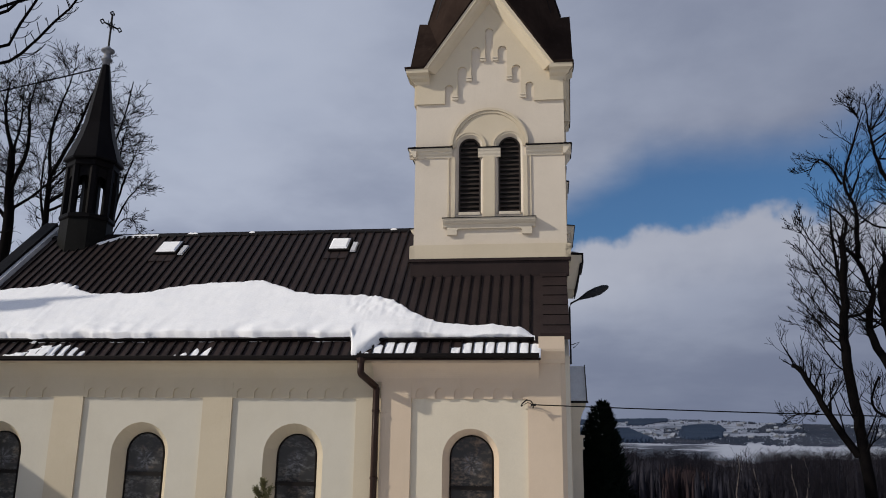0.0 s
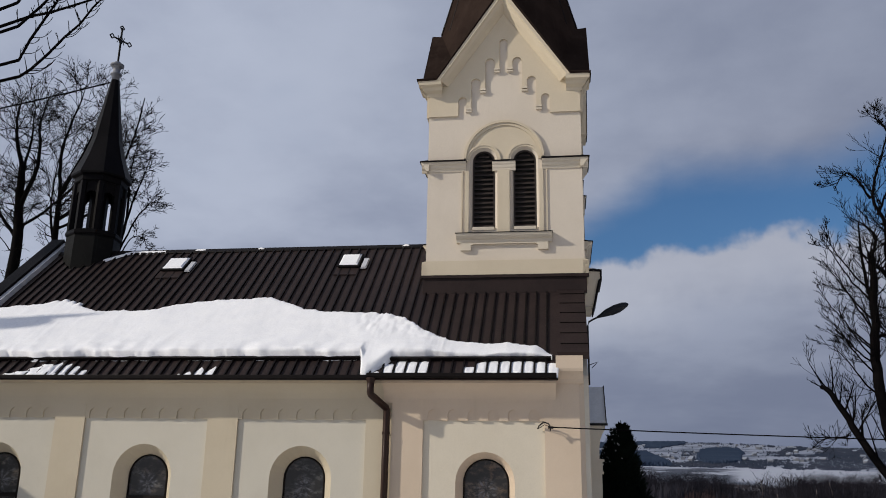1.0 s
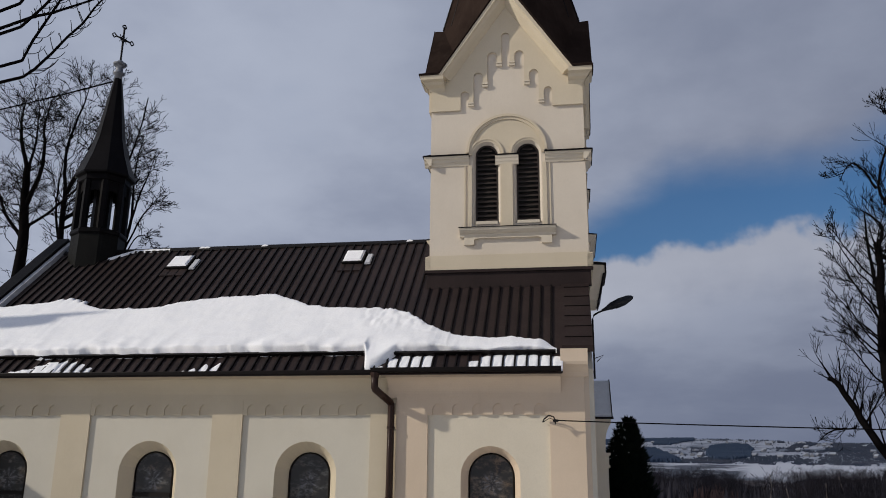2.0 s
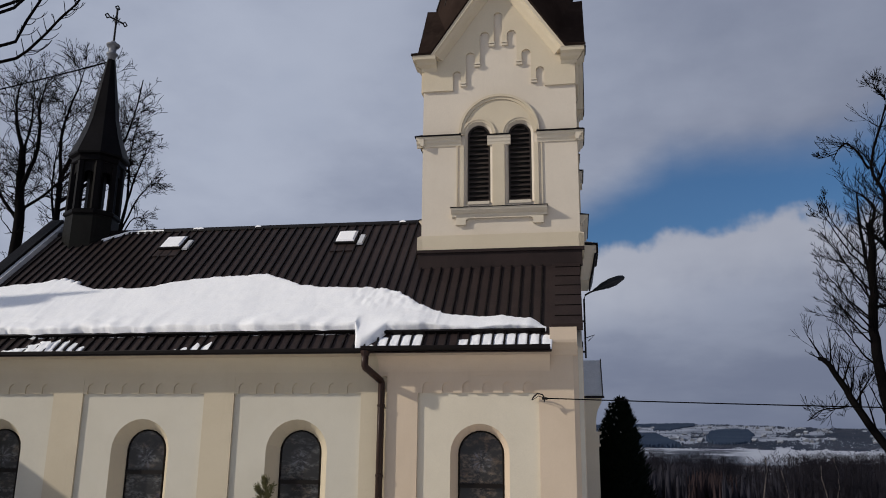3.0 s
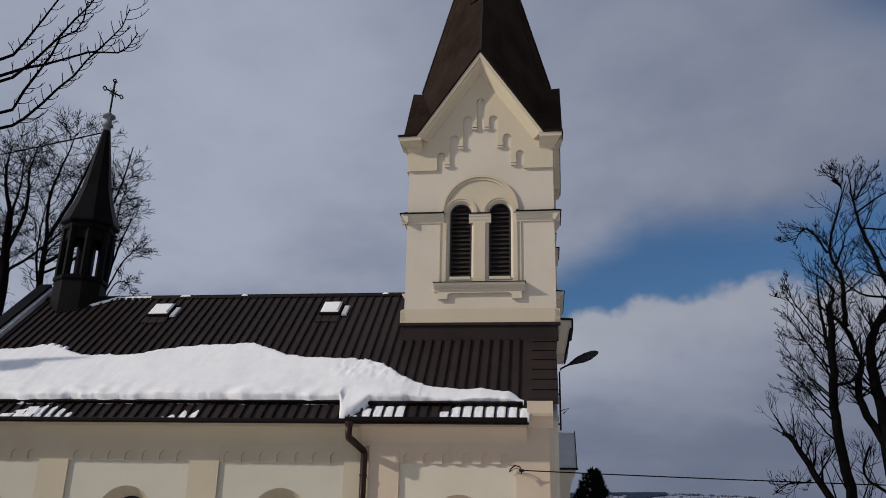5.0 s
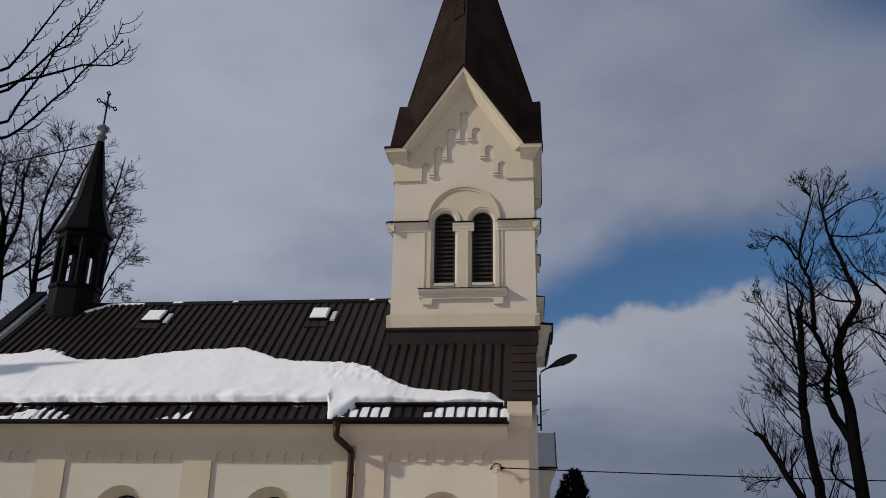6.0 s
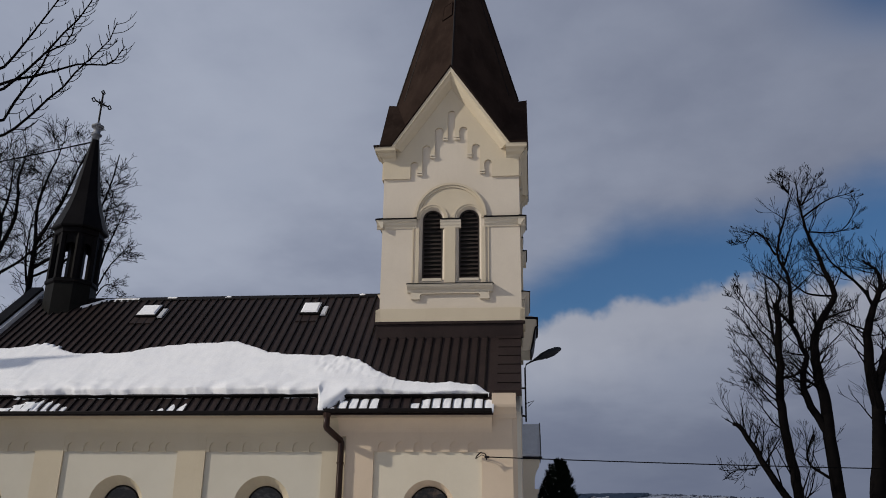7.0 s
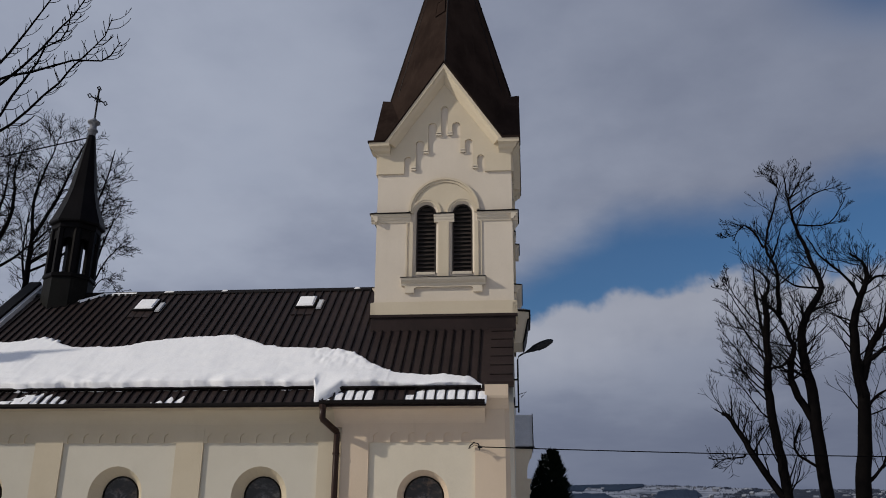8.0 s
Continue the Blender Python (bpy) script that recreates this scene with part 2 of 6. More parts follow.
SNOW = surface("old_snow", (0.88, 0.885, 0.90), (0.82, 0.83, 0.86), 0.65, scale=2.5, grain=24, amount=0.7, bump=0.09, dirt=0.10, dirt_colour=(0.62, 0.60, 0.57))
FINIAL = surface("dull_zinc", (0.19, 0.20, 0.225), (0.09, 0.095, 0.11), 0.5, scale=6, grain=30, amount=0.9, bump=0.1, dirt=0.3)
GLASS = stained_glass("leaded_glass")
GLASS_AMBER = stained_glass("amber_leaded_glass", (0.150, 0.118, 0.094), (0.135, 0.092, 0.060))
FRAME = surface("dark_window_frame", (0.008, 0.0055, 0.0045), None, 0.5, scale=5, grain=40, bump=0.1, spec=0.2)
CABLE = surface("black_cable", (0.004, 0.004, 0.0045), None, 0.9, scale=6, grain=40, bump=0.0, spec=0.0)
IRON = surface("black_iron", (0.008, 0.008, 0.009), (0.016, 0.014, 0.013), 0.5, scale=6, grain=40, bump=0.1, spec=0.15)
LAMP_GREY = surface("lamp_grey", (0.014, 0.016, 0.021), (0.010, 0.011, 0.014), 0.4, scale=6, grain=40, bump=0.05, spec=0.2)
BARK = surface("bark", (0.0032, 0.0029, 0.0033), (0.0062, 0.0053, 0.0051), 0.9, scale=3, grain=25, amount=0.8, bump=0.5, spec=0.03)
THUJA = surface("thuja_green", (0.005, 0.009, 0.006), (0.009, 0.013, 0.008), 0.9, scale=3, grain=20, bump=0.2, spec=0.05)
SPRUCE = surface("young_spruce", (0.13, 0.12, 0.045), (0.075, 0.085, 0.03), 0.8, scale=4, grain=20, bump=0.2)
GROUND = ground_cover("ground_cover")
WOOD_FAR = surface("bare_wood", (0.0190, 0.0190, 0.0255), (0.033, 0.0295, 0.0345), 0.95, scale=0.07, grain=0.6, amount=0.9, bump=0.0, spec=0.0)
# the blue in these two far tones is painted distance haze
WOOD_HAZED = surface("far_forest", (0.034, 0.050, 0.086), (0.042, 0.060, 0.094), 0.95, scale=0.02, grain=0.3, amount=0.9, bump=0.0, spec=0.0)
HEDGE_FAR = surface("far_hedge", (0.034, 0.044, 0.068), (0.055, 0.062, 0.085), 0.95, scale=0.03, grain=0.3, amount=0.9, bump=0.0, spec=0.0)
SCRUB = surface("grey_scrub", (0.025, 0.0255, 0.0345), (0.042, 0.0395, 0.0480), 0.95, scale=0.11, grain=1.4, amount=0.9, bump=0.0, spec=0.0)
SCRUB_RED = surface("red_scrub", (0.033, 0.0250, 0.0275), (0.046, 0.0310, 0.0315), 0.95, scale=0.11, grain=1.4, amount=0.9, bump=0.0, spec=0.0)
BIRCH = surface("birch_bark", (0.13, 0.115, 0.11), (0.06, 0.05, 0.05), 0.9, scale=3, grain=8, bump=0.1, spec=0.1)
# roof snow far off, with the same haze mixed into its base colour
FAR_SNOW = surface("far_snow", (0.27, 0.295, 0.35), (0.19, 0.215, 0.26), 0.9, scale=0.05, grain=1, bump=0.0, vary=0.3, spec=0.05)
HOUSE = surface("far_house", (0.16, 0.17, 0.20), (0.10, 0.11, 0.13), 0.9, scale=0.1, grain=1, bump=0.0, vary=0.4)


# ---------------------------------------------------------------- mesh tools
def thing(name, at, label, category, group="", kind=""):
    ob = new(name)
    ob.location = at
    ob.empty_display_size = 0.2
    return tagged(ob, label, category, group, kind)


def part(name, bm, material, parent=None, label="", smooth=False, clean=True):
    """One bmesh as one mesh object under a thing or a part; coordinates are the world's."""
    if clean:
        bmesh.ops.recalc_face_normals(bm, faces=bm.faces[:])
    mesh = bpy.data.meshes.new(name)
    bm.to_mesh(mesh)
    bm.free()
    mesh.materials.append(material)
    if smooth:
        mesh.polygons.foreach_set("use_smooth", [True] * len(mesh.polygons))
    ob = new(name, mesh)
    hang(ob, parent)
    return tagged(ob, label) if label else ob


def hang(ob, parent):
    if parent is not None:
        ob.parent = parent
        top = parent
        while top.parent is not None:
            top = top.parent
        if parent is top:
            ob.matrix_parent_inverse = Matrix.Translation(-top.location)
    return ob


def twin(name, ob, m, parent):
    """Another object on the same mesh, turned or shifted by m."""
    other = new(name, ob.data)
    hang(other, parent)
    other.matrix_basis = m
    return other


def box(bm, x0, x1, y0, y1, z0, z1, bevel=0.0):
    v = [bm.verts.new((x, y, z)) for z in (z0, z1) for y in (y0, y1) for x in (x0, x1)]
    faces = [bm.faces.new([v[i] for i in q]) for q in ((0, 2, 3, 1), (4, 5, 7, 6), (0, 1, 5, 4), (2, 6, 7, 3), (0, 4, 6, 2), (1, 3, 7, 5))]
    if bevel:
        edges = list({e for f in faces for e in f.edges})
        bmesh.ops.bevel(bm, geom=edges, offset=bevel, segments=2, affect="EDGES")
    return bm


def loft(bm, rings, close=True, caps=True):
    """Skin over rings of points of equal count."""
    made = [[bm.verts.new(p) for p in ring] for ring in rings]
    count = len(made[0])
    for a, b in zip(made, made[1:]):
        for i in range(count if close else count - 1):
            j = (i + 1) % count
            bm.faces.new((a[i], a[j], b[j], b[i]))
    if caps and close:
        bm.faces.new(made[0])
        bm.faces.new(made[-1])
    return bm


def prism(bm, outline, way, a, b):
    """A flat outline swept along an axis. Outline points are (y, z) for x, (x, z) for y and (x, y) for z."""
    def place(p, s):
        return {"x": (s, p[0], p[1]), "y": (p[0], s, p[1]), "z": (p[0], p[1], s)}[way]
    return loft(bm, [[place(p, a) for p in outline], [place(p, b) for p in outline]])


def tube(bm, points, radii, sides=6):
    """A tapered round bar along points."""
    rings = []
    pts = [Vector(p) for p in points]
    for i, p in enumerate(pts):
        way = (pts[min(i + 1, len(pts) - 1)] - pts[max(i - 1, 0)]).normalized()
        ref = Vector((0, 0, 1)) if abs(way.z) < 0.9 else Vector((1, 0, 0))
        u = way.cross(ref).normalized()
        w = way.cross(u)
        r = radii[i] if isinstance(radii, (list, tuple)) else radii
        rings.append([p + r * (math.cos(k * math.tau / sides) * u + math.sin(k * math.tau / sides) * w) for k in range(sides)])
    return loft(bm, rings)


def arc(cx, cz, r, a0, a1, steps):
    return [(cx + r * math.cos(radians(a0 + (a1 - a0) * k / steps)), cz + r * math.sin(radians(a0 + (a1 - a0) * k / steps))) for k in range(steps + 1)]


def arched_wall(bm, x0, x1, z0, z1, cx, half, sill, spring, face, back, splay=0.0, steps=14):
    """A wall field with one round-headed opening; the reveal runs from face to back, narrower by splay."""
    rim = [(cx - half, sill)] + [(x, z) for x, z in arc(cx, spring, half, 180, 0, steps)] + [(cx + half, sill)]
    inner = half - splay
    rim_in = [(cx - inner, sill + splay)] + [(x, z) for x, z in arc(cx, spring, inner, 180, 0, steps)] + [(cx + inner, sill + splay)]
    f = lambda p, y: bm.verts.new((p[0], y, p[1]))
    quad = lambda *ps: bm.faces.new([f(p, face) for p in ps])
    if sill > z0:
        quad((x0, z0), (x1, z0), (x1, sill), (x0, sill))
    quad((x0, sill), (cx - half, sill), (cx - half, spring), (x0, spring))
    quad((cx + half, sill), (x1, sill), (x1, spring), (cx + half, spring))
    quad((x0, spring), (cx - half, spring), (cx - half, z1), (x0, z1))
    quad((cx + half, spring), (x1, spring), (x1, z1), (cx + half, z1))
    heads = rim[1:-1]
    for a, b in zip(heads, heads[1:]):
        quad(a, b, (b[0], z1), (a[0], z1))
    loop = list(zip(rim, rim_in))
    for (a, ai), (b, bi) in zip(loop, loop[1:] + loop[:1]):
        bm.faces.new([f(a, face), f(b, face), f(bi, back), f(ai, back)])
    bmesh.ops.remove_doubles(bm, verts=bm.verts[:], dist=0.0005)
    return bm


def arch_band(bm, cx, spring, r0, r1, y0, y1, a0=180, a1=0, steps=18):
    """A half-round moulding."""
    ring_in, ring_out = arc(cx, spring, r0, a0, a1, steps), arc(cx, spring, r1, a0, a1, steps)
    rings = [[(i[0], y0, i[1]), (o[0], y0, o[1]), (o[0], y1, o[1]), (i[0], y1, i[1])] for i, o in zip(ring_in, ring_out)]
    return loft(bm, rings)


# ---------------------------------------------------------------- ground and distance
def land(x, y):
    """Height of the land: level round the church, a wooded slope behind it, a valley and low hills."""
    far = np.interp(y, [-4000, -60, 20, 60, 110, 170, 420, 800, 1200, 1600, 4500], [8, 0, 0, -8, -13.5, -14, 5.5, 22.5, 47.5, 42, 32])
    swell = 2.4 * math.sin(x * 0.006 + 1.0) + 1.6 * math.sin(x * 0.017 + y * 0.004)
    return float(far) + swell * min(max((y - 200) / 500, 0), 1)


def build_ground():
    xs = [-4500, -2500, -1500, -900, -600, -400, -280, -200, -140, -100, -70, -45, -30, -18, -8, 0, 8, 18, 30, 45, 70, 100, 140, 200, 280, 360, 450, 600, 900, 1500, 2500, 4500]
    ys = [-4500, -2000, -800, -300, -120, -60, -30, -15, 0, 10, 20, 30, 40, 50, 60, 75, 90, 110, 140, 170, 220, 300, 360, 420, 500, 600, 700, 800, 900, 1000, 1100, 1200, 1300, 1600, 2500, 4500]
    bm = bmesh.new()
    grid = [[bm.verts.new((x, y, land(x, y))) for x in xs] for y in ys]
    for a, b in zip(grid, grid[1:]):
        for i in range(len(xs) - 1):
            bm.faces.new((a[i], a[i + 1], b[i + 1], b[i]))
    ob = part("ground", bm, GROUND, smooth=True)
    tagged(ob, "snow-covered ground with bare patches, sloping into a valley", "ground", kind="structure")


def add_blob_tree(verts, faces, x, y, z, h, w, rng):
    """A small far tree: a ragged rounded crown."""
    base = len(verts)
    sides = 4
    lean = rng.uniform(-0.25, 0.25) * w
    for lev, rad in ((0.0, 0.62), (0.40, 1.0), (0.78, 0.66)):
        turn = rng.random()
        for k in range(sides):
            a = math.tau * (k + turn + rng.random() * 0.4) / sides
            r = w * rad * rng.uniform(0.65, 1.15)
            verts.append((x + lean * lev + r * math.cos(a), y + r * math.sin(a), z + h * (lev + rng.uniform(-0.05, 0.05))))
    verts.append((x + lean, y, z + h))
    for lev in range(2):
        for k in range(sides):
            a, b = base + lev * sides + k, base + lev * sides + (k + 1) % sides
            faces.append((a, b, b + sides, a + sides))
    for k in range(sides):
        faces.append((base + 2 * sides + k, base + 2 * sides + (k + 1) % sides, base + 3 * sides))


def from_lists(name, verts, faces, material, label, category, kind):
    mesh = bpy.data.meshes.new(name)
    mesh.from_pydata(verts, [], faces)
    mesh.materials.append(material)
    mesh.polygons.foreach_set("use_smooth", [True] * len(mesh.polygons))
    return tagged(new(name, mesh), label, category, kind=kind)


def forest_cover(u, e):
    """How wooded the far hillside is, by its bearing u and its rise e, and whether it is closed forest."""
    u -= 0.012
    n = noise.noise((u * 130.0, e * 420.0, 3.0)) + 0.6 * noise.noise((u * 420.0, e * 900.0, 7.0))
    m = noise.noise((u * 36.0, e * 190.0, 5.0)) + 0.4 * noise.noise((u * 90.0, e * 400.0, 1.0))
    # two closed woods and the dark strip on the skyline between them
    mid = ((u - 0.171) / 0.0250) ** 2 + ((e - 0.0262) / 0.0085) ** 4
    west = e - 0.0295 + max(u - 0.084, 0.0) * 0.42
    strip = 0.0337 + max(u - 0.100, 0.0) * 0.19
    if mid < 1.0 + 0.35 * n:
        return 1.0, True
    if u < 0.116 + 0.004 * n and e > 0.0142 + 0.0012 * n and west < 0.0012 * n:
        return 1.0, True
    if u < 0.129 and e > strip + 0.0010 * n and not (0.060 + 0.004 * n < u < 0.083 + 0.004 * n and e < 0.0372):
        return 1.0, True
    d = 0.02 if e > 0.0125 else 0.0
    if u < 0.20 and e < 0.0065 and m > 0.10:
        d = 0.45
    if 0.112 < u < 0.205 and 0.0065 + 0.002 * n < e < 0.0190 and m > -0.30:
        d = 0.75
    if 0.195 < u < 0.240 and 0.0120 < e < 0.0225 and m > -0.20:
        d = 0.75
    if u > 0.215 and 0.0120 + 0.002 * n < e < 0.0225 + 0.002 * n and m > -0.12:
        d = 0.7
    if u > 0.222 and e > 0.0235 and m > 0.02:
        d = 0.7
    if u > 0.285 and e > 0.0125 and m > -0.35:
        d = 0.7
    if 0.125 < u < 0.150 and 0.019 < e < 0.031 and m > 0.05:
        d = 0.5
    if e > 0.0385 and n > -0.1:
        d = max(d, 0.25)
    return d, False


def build_far_woods():
    """Forests on the far hills, tinted blue-grey for haze, and the thin groves and hedgerows between the fields."""
    rng = random.Random(5)
    closed, thin = ([], []), ([], [])
    for _ in range(200000):
        y = rng.uniform(450.0, 1195.0)
        x = y * rng.uniform(-0.02, 0.48)
        z = land(x, y)
        d, forest = forest_cover(x / y, (z - 2.0) / y)
        if rng.random() > d * (0.75 if forest else 0.42):
            continue
        if forest:
            h = rng.uniform(1.4, 3.2)
            add_blob_tree(*closed, x, y, z - 0.4, h, rng.uniform(0.5, 1.0), rng)
        else:
            h = rng.uniform(0.5, 1.9) * (0.45 + y / 1500.0)
            add_blob_tree(*thin, x, y, z - 0.3, h, rng.uniform(0.25, 0.75), rng)
    from_lists("far_forest", *closed, WOOD_HAZED, "blue-grey closed forests on the far hills", "forest", "stuff")
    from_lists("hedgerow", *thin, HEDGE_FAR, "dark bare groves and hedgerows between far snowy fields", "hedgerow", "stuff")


def build_bare_wood():
    """The brown leafless wood on the slope behind the church."""
    rng = random.Random(9)
    verts, faces = [], []

    def stick(p, q, r0, r1):
        base = len(verts)
        for c, r in ((p, r0), (q, r1)):
            for k in range(3):
                a = math.tau * k / 3
                verts.append((c[0] + r * math.cos(a), c[1] + r * math.sin(a), c[2]))
        for k in range(3):
            faces.append((base + k, base + (k + 1) % 3, base + 3 + (k + 1) % 3, base + 3 + k))

    def clearing(u, y):
        """Snowy clearings seen between the trees."""
        return 0.230 < u < 0.292 and noise.noise((u * 60.0, y * 0.05, 2.0)) > -0.42

    def crown_line(u):
        return 0.011 * noise.noise((u * 42.0, 3.0, 0.0)) + 0.007 * noise.noise((u * 110.0, 8.0, 0.0)) + float(np.interp(u, [0.0, 0.12, 0.20, 0.225, 0.28, 0.31, 0.50], [0.004, 0.006, 0.003, -0.006, -0.006, 0.004, 0.007]))

    for number in range(2900):
        y = rng.uniform(50, 85) if number < 260 else (rng.uniform(85, 140) if number < 1200 else rng.uniform(140, 230))
        u = rng.uniform(-0.02, 0.64)
        if number < 130:
            y, u = rng.uniform(26, 46), rng.uniform(0.36, 0.75)
        x = y * u
        if clearing(u, y) and rng.random() < 0.92:
            continue
        z = land(x, y) - 0.3
        top = 2.1 + y * min(crown_line(u) - abs(rng.gauss(0.0, 0.013)) + 0.004, 0.016)
        h = max(top - z, 3.0)
        lean = (rng.uniform(-0.10, 0.10) * h, rng.uniform(-0.10, 0.10) * h)
        r = rng.uniform(0.012, 0.045) * (0.6 + y / 170.0)
        stick((x, y, z), (x + lean[0], y + lean[1], z + h), r, 0.02)
        for _ in range(16):
            s = rng.uniform(0.45, 1.0) ** 0.8
            p = (x + lean[0] * s, y + lean[1] * s, z + h * s)
            length = h * rng.uniform(0.10, 0.30) * (1.25 - s)
            a = rng.uniform(0, math.tau)
            rise = rng.uniform(0.25, 1.0)
            q = (p[0] + length * math.cos(a), p[1] + length * math.sin(a), p[2] + length * rise)
            stick(p, q, r * 0.42, 0.012)
            for _ in range(3):
                s2 = rng.uniform(0.2, 1.0)
                m = tuple(p[i] + (q[i] - p[i]) * s2 for i in range(3))
                b = a + rng.uniform(-1.6, 1.6)
                stick(m, (m[0] + 0.42 * length * math.cos(b), m[1] + 0.42 * length * math.sin(b), m[2] + length * rng.uniform(0.15, 0.55)), r * 0.26, 0.011)
    from_lists("bare_wood", verts, faces, WOOD_FAR, "dark leafless wood on the slope below the church", "wood", "stuff")
    grey, red = ([], []), ([], [])
    for _ in range(11000):
        y = rng.uniform(80, 250)
        u = rng.uniform(-0.02, 0.65)
        x = y * u
        if clearing(u, y) and rng.random() < 0.90:
            continue
        z = land(x, y)
        ruddy = 0.180 + 0.010 * noise.noise((y, 1.0, 1.0)) < u < 0.228 and y < 150
        top = 2.0 + y * (crown_line(u) - 0.002 - abs(rng.gauss(0.0, 0.010)) - (0.006 if ruddy else 0.0))
        h = max(top - z, 2.0)
        w = rng.uniform(0.25, 0.8)
        add_blob_tree(*(red if ruddy else grey), x, y, z - 0.4, h, w, rng)
    from_lists("undergrowth", *grey, SCRUB, "dense grey-brown undergrowth between the bare trees", "undergrowth", "stuff")
    from_lists("undergrowth", *red, SCRUB_RED, "reddish brown thicket beside a snowy clearing", "undergrowth", "stuff")


def build_birch(x, y, h, seed):
    rng = random.Random(seed)
    z = land(x, y) - 0.3
    tree = thing("birch", (x, y, z), "slender birch with a pale trunk standing in the wood", "tree", "birches in the wood")
    bm = bmesh.new()
    pts = [(x + 0.15 * math.sin(k * 1.3 + seed), y, z + h * k / 6) for k in range(7)]
    tube(bm, pts, [0.08 - 0.010 * k for k in range(7)], 6)
    part("trunk", bm, BIRCH, tree, smooth=True)
    bm = bmesh.new()
    for _ in range(26):
        s = rng.uniform(0.35, 0.97)
        p = Vector(pts[0]).lerp(Vector(pts[-1]), s)
        a = rng.uniform(0, math.tau)
        d = Vector((math.cos(a), math.sin(a), 1.4)).normalized() * h * 0.2 * (1.25 - s)
        tube(bm, [p, p + d * 0.6, p + d + Vector((0, 0, -0.1))], [0.03, 0.02, 0.008], 3)
    part("crown", bm, WOOD_FAR, tree, "fine bare twigs")


def build_village():
    """Far houses on the hillside: walls and a snowy gable roof each."""
    rng = random.Random(21)
    base = thing("house", (0, 0, 0), "small far house with pale walls and a snowy gable roof", "house", "village houses")
    bm = bmesh.new()
    prism(bm, [(-4, -1), (4, -1), (4, 3.2), (0, 6.2), (-4, 3.2)], "y", -5, 5)
    part("wall", bm, HOUSE, base)
    for s in (-1, 1):
        bm = bmesh.new()
        prism(bm, [(0, 6.25), (s * 4.6, 2.8), (s * 4.6, 3.05), (0, 6.6)], "y", -5.4, 5.4)
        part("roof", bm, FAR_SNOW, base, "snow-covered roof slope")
    first = True
    for _ in range(84):
        far = rng.choice((612, 630, 640, 660, 700, 780, 860, 940, 1000, 1060)) + rng.uniform(-15, 15)
        x = far * rng.uniform(0.02, 0.42)
        if forest_cover(x / far, (land(x, far) - 2.0) / far)[1]:
            continue
        m = pose(x, far, land(x, far), 0, 0, rng.uniform(0, 180)) @ Matrix.Scale(0.38 if far < 500 else 0.62, 4)
        if first:
            base.matrix_basis = m
            first = False
        else:
            copy_thing(base, m)


build_ground()

# ---------------------------------------------------------------- the church: nave and porch
EAVE_Y, EAVE_Z, PITCH = -2.70, 4.45, 0.90
AXIS_Y = 2.5
RIDGE_Z = EAVE_Z + PITCH * (AXIS_Y - EAVE_Y)
SLOPE = math.atan(PITCH)
EAST, WEST = -14.85, 2.13
NAVE_FACE, PORCH_FACE = -2.05, -2.15


def roof_z(y):
    return EAVE_Z + PITCH * (y - EAVE_Y)


def frieze(bm, x0, x1, top, spring, tabs, face, back):
    """A band whose lower edge hangs in round arches between small corbels."""
    pitch = (x1 - x0) / tabs
    outline = [(x0, top)]
    half = pitch * 0.27
    drop = 0.13
    outline.append((x0, spring - drop))
    for k in range(tabs):
        cx = x0 + (k + 0.5) * pitch
        outline += [(cx - half, spring - drop)] + arc(cx, spring, half, 180, 0, 8) + [(cx + half, spring - drop)]
    outline += [(x1, spring - drop), (x1, top)]
    return prism(bm, outline, "y", face, back)


def cornice_profile(face, top=4.50):
    """A deep plain cove that runs from the wall face out to the gutter."""
    r = 0.37
    cove = [(face - r + r * math.cos(a), 3.97 + 0.40 * math.sin(a)) for a in [radians(8 * k) for k in range(11)]]
    return [(face + 0.25, 3.93), (face - 0.003, 3.93)] + cove[1:] + [(face - 0.38, 4.37), (face - 0.38, top), (face + 0.25, top)]


def window_unit(parent, cx, half, sill, spring, y, bar, glass):
    """A round-headed leaded window: frame, pane and bars."""
    unit_bm = bmesh.new()
    outline = [(cx - half, sill)] + arc(cx, spring, half, 180, 0, 16) + [(cx + half, sill)]
    inner_h = half - 0.035
    inner = [(cx - inner_h, sill + 0.05)] + arc(cx, spring, inner_h, 180, 0, 16) + [(cx + inner_h, sill + 0.05)]
    loft(unit_bm, [[p for a, b in ((o, i),) for p in ((o[0], y, o[1]), (i[0], y - 0.03, i[1]), (i[0], y + 0.05, i[1]), (o[0], y + 0.05, o[1]))] for o, i in zip(outline + outline[:1], inner + inner[:1])], caps=False)
    unit = part("window", unit_bm, FRAME, parent, "round-headed window with dark leaded glass")
    bm = bmesh.new()
    prism(bm, inner, "y", y + 0.015, y + 0.03)
    part("pane", bm, glass, unit)
    for z in (bar, bar - 0.95):
        if z > sill + 0.1:
            bm = bmesh.new()
            box(bm, cx - inner_h, cx + inner_h, y - 0.045, y + 0.01, z - 0.05, z + 0.05)
            part("glazing_bar", bm, FRAME, unit)
    return unit


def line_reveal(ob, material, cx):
    """Give the faces of the splayed window reveal a second, warmer material."""
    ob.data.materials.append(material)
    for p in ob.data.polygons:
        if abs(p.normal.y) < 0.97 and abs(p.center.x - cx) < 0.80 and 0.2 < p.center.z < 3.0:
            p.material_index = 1


